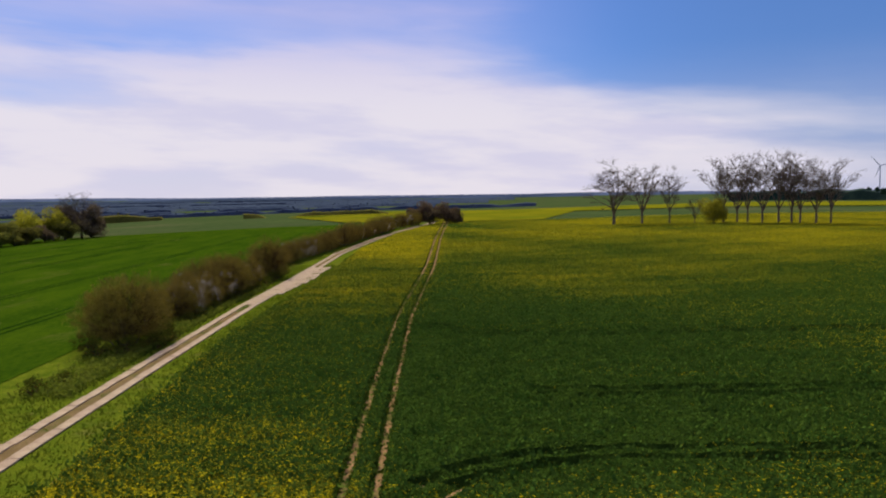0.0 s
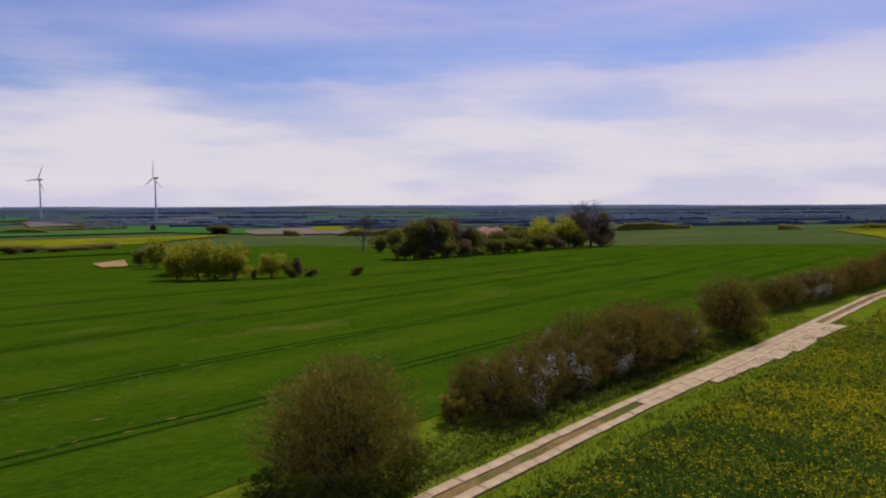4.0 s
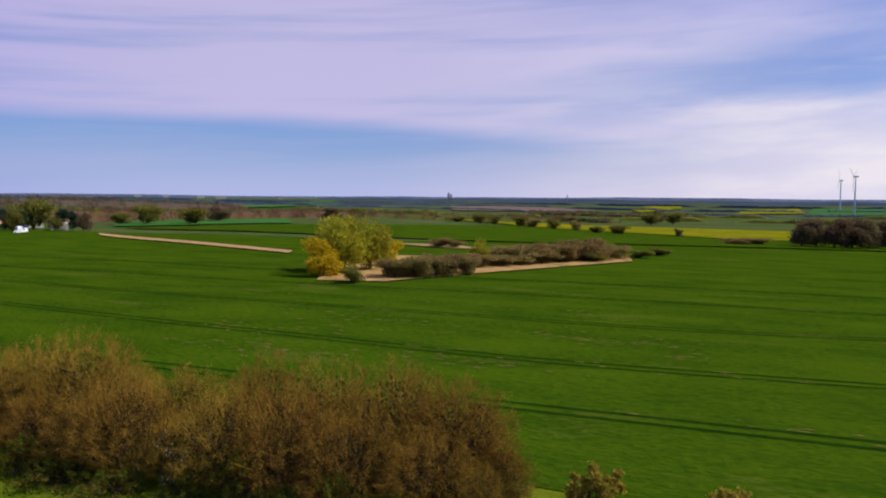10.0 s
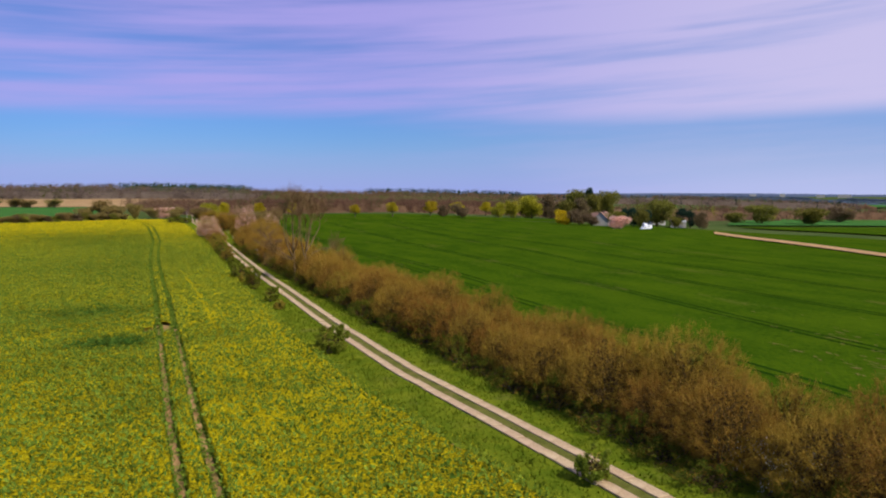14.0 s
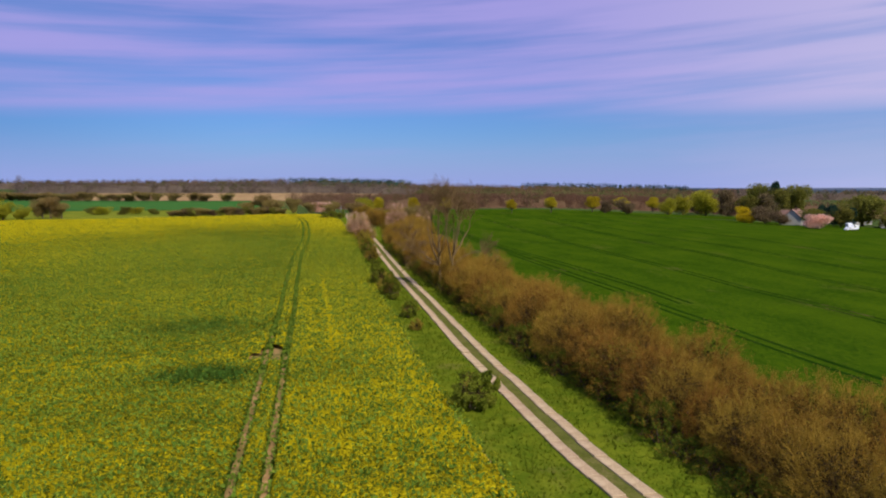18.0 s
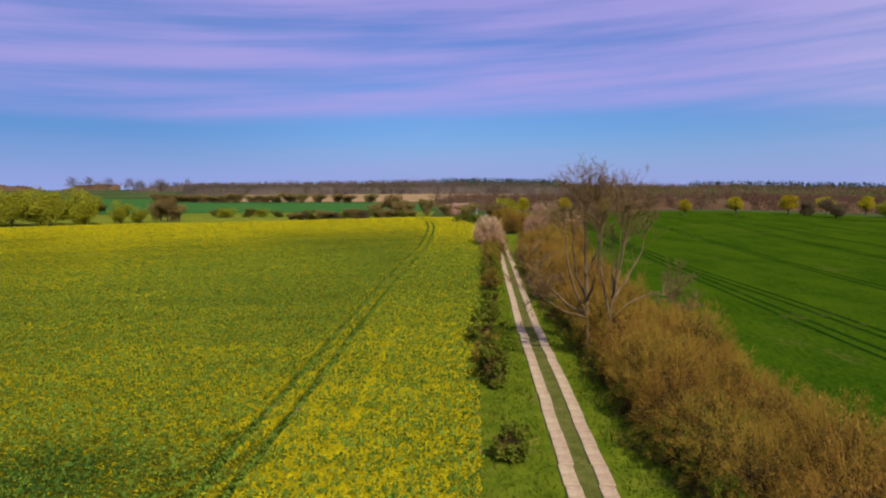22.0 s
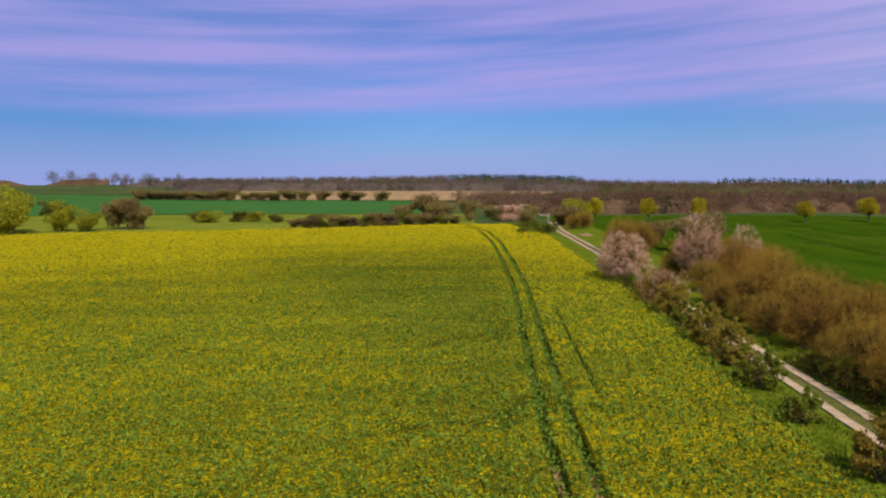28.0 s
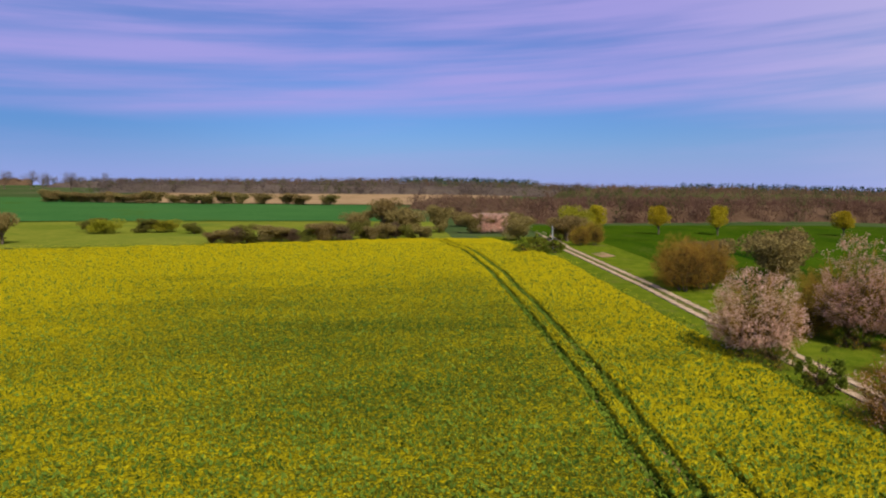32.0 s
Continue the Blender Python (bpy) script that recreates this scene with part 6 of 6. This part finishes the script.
wood("wood", [(-1747, -331), (-1715, 48), (-1765, 48), (-1795, -331)], 170, 12, [GR, BR], 2.6, "hedgerow of trees far out on the plain", seed=15, per=22)
wood("wood", [(-1339, 400), (-1361, 670), (-1385, 670), (-1362, 400)], 130, 7, [BR, GR], 1.8, "low hedgerow far out on the plain", seed=16, per=22)
wood("wood", [(-1240, -260), (-1120, -60), (-1150, -40), (-1270, -250)], 110, 9, [GR, BR, YE], 2.0, "hedgerow of leafing trees on the plain", seed=17, per=22)


def far_belt(r0, a0, a1, h, seed, mat_, depth=60.0, gap=0.0):
    """A belt of distant woodland along a ring."""
    r = np.random.default_rng(seed)
    n = int(abs(a1 - a0) * math.pi / 180 * r0 / (h * 0.25))
    a = np.radians(r.uniform(a0, a1, n))
    keep_ = np.sin(a * 37 + seed) + 0.6 * np.sin(a * 83 + 2 * seed) > gap
    a = a[keep_]
    rad = r0 + r.uniform(-1, 1, len(a)) * depth + 0.04 * r0 * np.sin(a * 9 + seed)
    x, y = CX - rad * np.sin(a), CY + rad * np.cos(a)
    P = np.stack([x, y, ground_z(x, y) + h * r.uniform(0.2, 0.8, len(a))], 1)
    ob = empty("distant_wood", "belt of distant dark woodland", "wood", kind="stuff")
    tagged(part("crown", mesh("crown", *scattered_quads(P, h * r.uniform(0.4, 0.7, len(a)), r), mat_), ob), kind="stuff")
    m = int(abs(a1 - a0) * math.pi / 180 * r0 / 14)
    t_ = np.radians(np.linspace(a0, a1, m))
    swell = np.clip(0.75 + 0.6 * (np.sin(t_ * 37 + seed) + 0.6 * np.sin(t_ * 83 + 2 * seed) - gap), 0.0, 1.0)
    on = swell > 0.02
    top = np.where(on, h * swell * r.uniform(0.62, 0.95, m), -3.0)
    rows_ = []
    for dr, hk in ((-depth, -0.1), (-depth * 0.8, 0.85), (0, 1.0), (depth * 0.8, 0.95), (depth, -0.1)):
        rad = r0 + dr + 0.04 * r0 * np.sin(t_ * 9 + seed)
        x, y = CX - rad * np.sin(t_), CY + rad * np.cos(t_)
        rows_.append(np.stack([x, y, ground_z(x, y) + np.where(on, top * hk, -3.0)], 1))
    G = np.stack(rows_, 1)
    tagged(part("thicket", grid_mesh("thicket", G[..., 0], G[..., 1], G[..., 2], mat_, smooth=False), ob), kind="stuff")
    return ob


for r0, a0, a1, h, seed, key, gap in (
        (1350, 62, 118, 10, 1, "wood_green", 0.2), (1700, 20, 60, 10, 2, "wood_far_hazed", -0.9), (2100, 30, 125, 8, 3, "wood_far_hazed", -0.5), (2600, 10, 130, 9, 4, "wood_far_hazed", -0.8),
        (3100, 5, 140, 12, 5, "wood_far_hazed", -0.7),
        (1150, -8, 25, 7, 9, "wood_far_hazed", -1.0), (820, -2, 14, 6, 10, "wood_green", 0.1), (1000, -34, -22, 16, 11, "conifer", -2.0), (950, 20, 50, 12, 12, "wood_green", 0.5), (2300, 118, 150, 10, 13, "wood_far_hazed", -0.8),
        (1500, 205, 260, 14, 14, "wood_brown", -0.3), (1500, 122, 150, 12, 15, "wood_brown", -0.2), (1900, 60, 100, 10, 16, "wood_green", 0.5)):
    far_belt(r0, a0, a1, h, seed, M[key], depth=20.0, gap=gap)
# deep belts whose bluish colour carries the painted distance haze
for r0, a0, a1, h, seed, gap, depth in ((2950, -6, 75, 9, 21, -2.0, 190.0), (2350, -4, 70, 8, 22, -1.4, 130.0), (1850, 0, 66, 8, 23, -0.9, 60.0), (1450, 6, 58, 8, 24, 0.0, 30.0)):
    far_belt(r0, a0, a1, h, seed, M["wood_far_hazed"], depth=depth, gap=gap)


def hazy_ridge(r0, a0, a1, base, swing, tone, seed):
    """A far ridge of wooded hills on the skyline, its distance haze painted in as a glow."""
    t_ = np.radians(np.linspace(a0, a1, int(abs(a1 - a0) * 6)))
    r = np.random.default_rng(seed)
    top = base + swing * (np.sin(t_ * 7 + seed) + 0.6 * np.sin(t_ * 17 + 2 * seed) + 0.3 * np.sin(t_ * 41 + seed)) + r.uniform(-0.8, 0.8, len(t_))
    x, y = CX - r0 * np.sin(t_), CY + r0 * np.cos(t_)
    X, Y = np.stack([x, x, x * 1.01], 1), np.stack([y, y, y * 1.01], 1)
    foot = ground_z(x, y)
    Z = np.stack([foot - 6, foot + top, foot + top], 1)
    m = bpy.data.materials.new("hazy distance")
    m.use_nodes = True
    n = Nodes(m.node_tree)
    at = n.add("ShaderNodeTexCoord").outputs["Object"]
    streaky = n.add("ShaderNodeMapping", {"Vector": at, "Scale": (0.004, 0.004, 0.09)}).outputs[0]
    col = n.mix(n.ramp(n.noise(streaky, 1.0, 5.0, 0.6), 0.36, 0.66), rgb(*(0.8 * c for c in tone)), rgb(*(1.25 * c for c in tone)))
    # the ridge emits its haze colour and takes no sunlight
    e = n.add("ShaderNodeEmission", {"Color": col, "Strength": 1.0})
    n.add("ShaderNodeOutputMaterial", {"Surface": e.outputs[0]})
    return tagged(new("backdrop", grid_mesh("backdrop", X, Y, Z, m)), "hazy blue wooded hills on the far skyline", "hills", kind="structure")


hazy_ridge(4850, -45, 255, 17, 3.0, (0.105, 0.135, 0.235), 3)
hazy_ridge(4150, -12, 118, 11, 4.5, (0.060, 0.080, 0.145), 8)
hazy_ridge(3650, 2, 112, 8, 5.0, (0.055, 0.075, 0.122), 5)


# ---- wind turbines ----
def turbine(x, y, hub, turn, spin, label):
    z = gz(x, y)
    thing = empty("wind_turbine", label, "wind turbine", "wind farm")
    thing.matrix_basis = pose(x, y, z, 0, 0, turn)
    s = hub / 100.0
    part("tower", mesh("tower", *tubes([(Vector((0, 0, -1)), Vector((0, 0, hub * 0.5)), 2.3 * s, 1.8 * s, 0), (Vector((0, 0, hub * 0.5)), Vector((0, 0, hub)), 1.8 * s, 1.2 * s, 0)], 12), M["tower"], True), thing)
    v, f = box_arrays([(0, 1.5 * s, hub + 1.2 * s, 3.6 * s, 10 * s, 3.8 * s)])
    part("nacelle", mesh("nacelle", v, f, M["tower"]), thing)
    rotor = part("rotor", mesh("rotor", *tubes([(Vector((0, -3.4 * s, hub + 1.2 * s)), Vector((0, -6 * s, hub + 1.2 * s)), 1.7 * s, 0.5 * s, 0)], 10), M["tower"], True), thing)
    c = Vector((0, -5 * s, hub + 1.2 * s))
    for k in range(3):
        a = radians(spin + 120 * k)
        d = Vector((math.sin(a), 0, math.cos(a)))
        e = Vector((d.z, 0, -d.x))
        pts = []
        for q, w0, w1 in ((0.03, 0.9, 0.9), (0.18, 1.9, 1.0), (0.6, 1.3, 0.6), (1.0, 0.25, 0.2)):
            m_ = c + d * (40 * s * q)
            for side, th in ((-w1, 0.35), (w0, 0.12), (w0, -0.12), (-w1, -0.35)):
                pts.append(m_ + e * side * s + Vector((0, th * s, 0)))
        f = []
        for j in range(3):
            for i in range(4):
                f.append((4 * j + i, 4 * j + (i + 1) % 4, 4 * j + 4 + (i + 1) % 4, 4 * j + 4 + i))
        f.append((12, 13, 14, 15))
        part("blade", mesh("blade", np.array(pts), np.array(f), M["tower"]), rotor)
    return thing


TURB = "tall pale grey wind turbine far out on the plain"
turbine(-2660, 525, 101, -20, 15, TURB)
turbine(-2284, 495, 108, -25, 60, TURB)
turbine(-4100, 995, 112, -10, 20, TURB)
turbine(-1832, 562, 111, -22, 50, TURB)
turbine(-2680, 801, 98, -14, 10, TURB)
turbine(-2350, 851, 124, 25, 25, TURB)
turbine(-1791, 936, 118, 5, 3, TURB)
turbine(640, 1046, 46, 160, 40, "pale wind turbine behind the tree row")


# ---- buildings ----
def house(x, y, w_, d_, h, roof_h, turn, label, name="house", roof_mat="roof", flat=False):
    thing = empty(name, label, "house")
    thing.matrix_basis = pose(x, y, gz(x, y), 0, 0, turn)
    v, f = box_arrays([(0, 0, h / 2 - 0.15, w_, d_, h + 0.3)])
    part("wall", mesh("wall", v, f, M["render_wall"]), thing)
    o = 0.5
    if flat:
        v, f = box_arrays([(0, 0, h + 0.18, w_ + o, d_ + o, 0.3)])
        part("roof", mesh("roof", v, f, M[roof_mat]), thing)
    else:
        for side in (-1, 1):
            y0, y1 = side * (d_ / 2 + o), 0.0
            z0, z1 = h - o * roof_h / (d_ / 2), h + roof_h
            x0 = w_ / 2 + o
            P = [(-x0, y0, z0), (x0, y0, z0), (x0, y1, z1), (-x0, y1, z1), (-x0, y0, z0 + .2), (x0, y0, z0 + .2), (x0, y1, z1 + .2), (-x0, y1, z1 + .2)]
            part("roof", mesh("roof", P, [(0, 1, 2, 3), (4, 5, 6, 7), (0, 1, 5, 4), (1, 2, 6, 5), (3, 0, 4, 7), (2, 3, 7, 6)], M[roof_mat]), thing)
        P = [(-w_ / 2, -d_ / 2, h), (-w_ / 2, d_ / 2, h), (-w_ / 2, 0, h + roof_h), (w_ / 2, -d_ / 2, h), (w_ / 2, d_ / 2, h), (w_ / 2, 0, h + roof_h)]
        part("gable", mesh("gable", P[:3], [(0, 1, 2)], M["render_wall"]), thing)
        part("gable", mesh("gable", P[3:], [(0, 1, 2)], M["render_wall"]), thing)
        v, f = box_arrays([(w_ * 0.2, d_ * 0.1, h + roof_h + 0.2, 0.6, 0.6, 1.4)])
        part("chimney", mesh("chimney", v, f, M["roof"]), thing)
    for side in (-1, 1):
        for k in range(max(2, int(w_ / 3))):
            xx = -w_ / 2 + (k + 0.5) * w_ / max(2, int(w_ / 3))
            v, f = box_arrays([(xx, side * (d_ / 2 + 0.01), h * 0.55, 1.1, 0.06, 1.2)])
            win = part("window", mesh("window", v, f, M["white"]), thing)
            v, f = box_arrays([(xx, side * (d_ / 2 + 0.045), h * 0.55, 0.92, 0.03, 1.02)])
            part("pane", mesh("pane", v, f, M["glass"]), win)
    return thing


house(-256, -282, 15, 9, 3.6, 4.2, 40, "farmhouse with pale walls and a brown tiled roof")
house(-268, -300, 12, 8, 3.4, 3.6, 110, "low house with a brown roof among trees")
house(-297, -266, 16, 8, 3.4, 0, 50, "long low white shed with a flat roof", "shed", "white", True)
house(-310, -300, 12, 8, 3.2, 3.4, 70, "small house half hidden by trees")


def van(x, y, turn, label, name="van", long_=5.4, high=2.3):
    thing = empty(name, label, "vehicle")
    thing.matrix_basis = pose(x, y, gz(x, y), 0, 0, turn)
    L, H = long_ / 2, high
    side = [(-L, 0.35), (L, 0.35), (L, H * 0.5), (L * 0.72, H * 0.56), (L * 0.42, H), (-L, H)]
    P = [(a, s, b) for s in (-0.95, 0.95) for a, b in side]
    bm = bmesh.new()
    vs = [bm.verts.new(p) for p in P]
    bm.faces.new(vs[:6])
    bm.faces.new(vs[6:][::-1])
    for k in range(6):
        bm.faces.new((vs[k], vs[(k + 1) % 6], vs[6 + (k + 1) % 6], vs[6 + k]))
    bmesh.ops.recalc_face_normals(bm, faces=bm.faces)
    bmesh.ops.bevel(bm, geom=list(bm.edges), offset=0.08, segments=2, affect="EDGES")
    me_ = bpy.data.meshes.new("body")
    bm.to_mesh(me_)
    bm.free()
    me_.materials.append(M["white"])
    part("body", me_, thing)
    for s in (-0.96, 0.96):
        v, f = box_arrays([(L * 0.25, s, H * 0.72, L * 0.5, 0.02, H * 0.25)])
        part("window", mesh("window", v, f, M["glass"]), thing)
    for a in (-L * 0.62, L * 0.62):
        for s in (-0.85, 0.85):
            part("wheel", mesh("wheel", *tubes([(Vector((a, s - 0.12, 0.35)), Vector((a, s + 0.12, 0.35)), 0.35, 0.35, 0)], 14), M["tyre"]), thing)
    return thing


van(-252, -239, 20, "white van parked at the edge of the field")
van(-256, -246, 60, "white box van parked beside the farm", "van", 6.4, 2.8)
van(-247, -236, 10, "white car parked at the edge of the field", "car", 4.4, 1.5)

for kind, x, y, h, r_ in (("green", -250, -262, 8, 5), ("brown", -243, -276, 7, 5), ("green", -262, -258, 9, 5), ("conifer", -270, -262, 9, 3), ("brown", -246, -292, 9, 6), ("green", -285, -256, 6, 4), ("golden", -240, -300, 8, 5)):
    plant(kind, x, y, h, r_)

# marker post at the field corner, poles in the fields
def pole(x, y, h, r, label, name="pole", arm=0.0, mat_="post"):
    thing = empty(name, label, "pole")
    thing.matrix_basis = pose(x, y, gz(x, y), 0, 0, 20)
    part("shaft", mesh("shaft", *tubes([(Vector((0, 0, -0.2)), Vector((0, 0, h)), r, r * 0.8, 0)], 8), M[mat_], True), thing)
    if arm:
        v, f = box_arrays([(0, 0, h - 0.4, arm, 0.12, 0.14)])
        part("crossarm", mesh("crossarm", v, f, M["post"]), thing)
    else:
        part("cap", mesh("cap", *tubes([(Vector((0, 0, h)), Vector((0, 0, h + 0.12)), r, 0.02, 0)], 8), M["post"]), thing)
    return thing


pole(-29.5, -296, 5.2, 0.16, "pale marker post beside bushes at the field corner", "marker_post")
pole(-43.8, 50.1, 1.3, 0.09, "short white marker post at the edge of the wheat", "marker_post", mat_="white")
pole(-305, -92, 8.5, 0.14, "wooden power pole standing in the wheat", "power_pole", 1.6)
pole(-156, 218, 2.0, 0.15, "short dark post standing in the wheat", "marker_post", mat_="bark")

# buildings of the far city
for az, r0, h, w_, lab in ((107.6, 4300, 44, 12, "distant tower block on the skyline"), (107.4, 4320, 36, 10, "distant tower block on the skyline"), (125.5, 4200, 16, 60, "distant pale hall on the skyline"),
                           (127.0, 4250, 14, 40, "distant pale hall on the skyline"), (121.0, 4350, 15, 30, "distant pale building on the skyline"), (129.5, 4300, 18, 26, "distant pale building on the skyline"),
                           (131.5, 4300, 14, 34, "distant pale building on the skyline"), (98.0, 3900, 40, 5, "distant slender mast on the skyline"), (118.5, 4300, 12, 30, "distant pale building on the skyline")):
    x, y = CX - r0 * math.sin(radians(az)), CY + r0 * math.cos(radians(az))
    thing = empty("tower_block" if h > 30 else "hall", lab, "building")
    thing.matrix_basis = pose(x, y, gz(x, y), 0, 0, az)
    v, f = box_arrays([(0, 0, h / 2, w_, 14 if w_ > 10 else 5, h)])
    part("wall", mesh("wall", v, f, M["render_wall"]), thing)
    v, f = box_arrays([(0, 0, h + 0.6, w_ * 1.02, 14.4 if w_ > 10 else 5.2, 1.2)])
    part("roof", mesh("roof", v, f, M["tower"]), thing)

# ---- grass tufts on the verge ----
r = np.random.default_rng(12)
n = 60000
y = r.uniform(-185, 175, n)
u = r.uniform(size=n)
west_ = np.where(y > 42, track_x(y) - 8.5, -35.5)
x = west_ + u * (rape_west(y) + 0.6 - west_)
off = np.abs(np.abs(x - track_x(y)) - 0.97)
k = (off > 0.5) & ~((np.abs(x - track_x(y)) < 0.5) & (r.uniform(size=n) < 0.25))
x, y = x[k], y[k]
D = r.normal(0, 0.45, (len(x), 3)) + np.array([0, 0, 1.0])
D /= np.linalg.norm(D, axis=1)[:, None]
P = np.stack([x, y, ground_z(x, y) + 0.03], 1)
tall = r.uniform(0.12, 0.34, len(x)) * np.where(np.abs(x - track_x(y)) < 1.9, 0.45, 1.0) * (1 + 0.6 * (np.sin(x * 1.3) * np.sin(y * 0.7) > 0.3))
V, F_ = blades(P, D, tall, 0.16, r)
tagged(new("grass", mesh("grass", V, F_, M["blade"])), "tufts of grass on the verge of the track", "grass", kind="stuff")
# dark nettles and low green growth at the foot of the lone shrub and hedge
n = 9000
y = r.uniform(60, 135, n)
x = track_x(y) - 2.6 - np.abs(r.normal(0, 2.4, n))
P = np.stack([x, y, ground_z(x, y) + r.uniform(0.05, 0.7, n)], 1)
tagged(new("undergrowth", mesh("undergrowth", *scattered_quads(P, r.uniform(0.2, 0.42, n), r), M["leaf"])), "low green nettles and weeds at the foot of the shrubs", "weeds", kind="stuff")
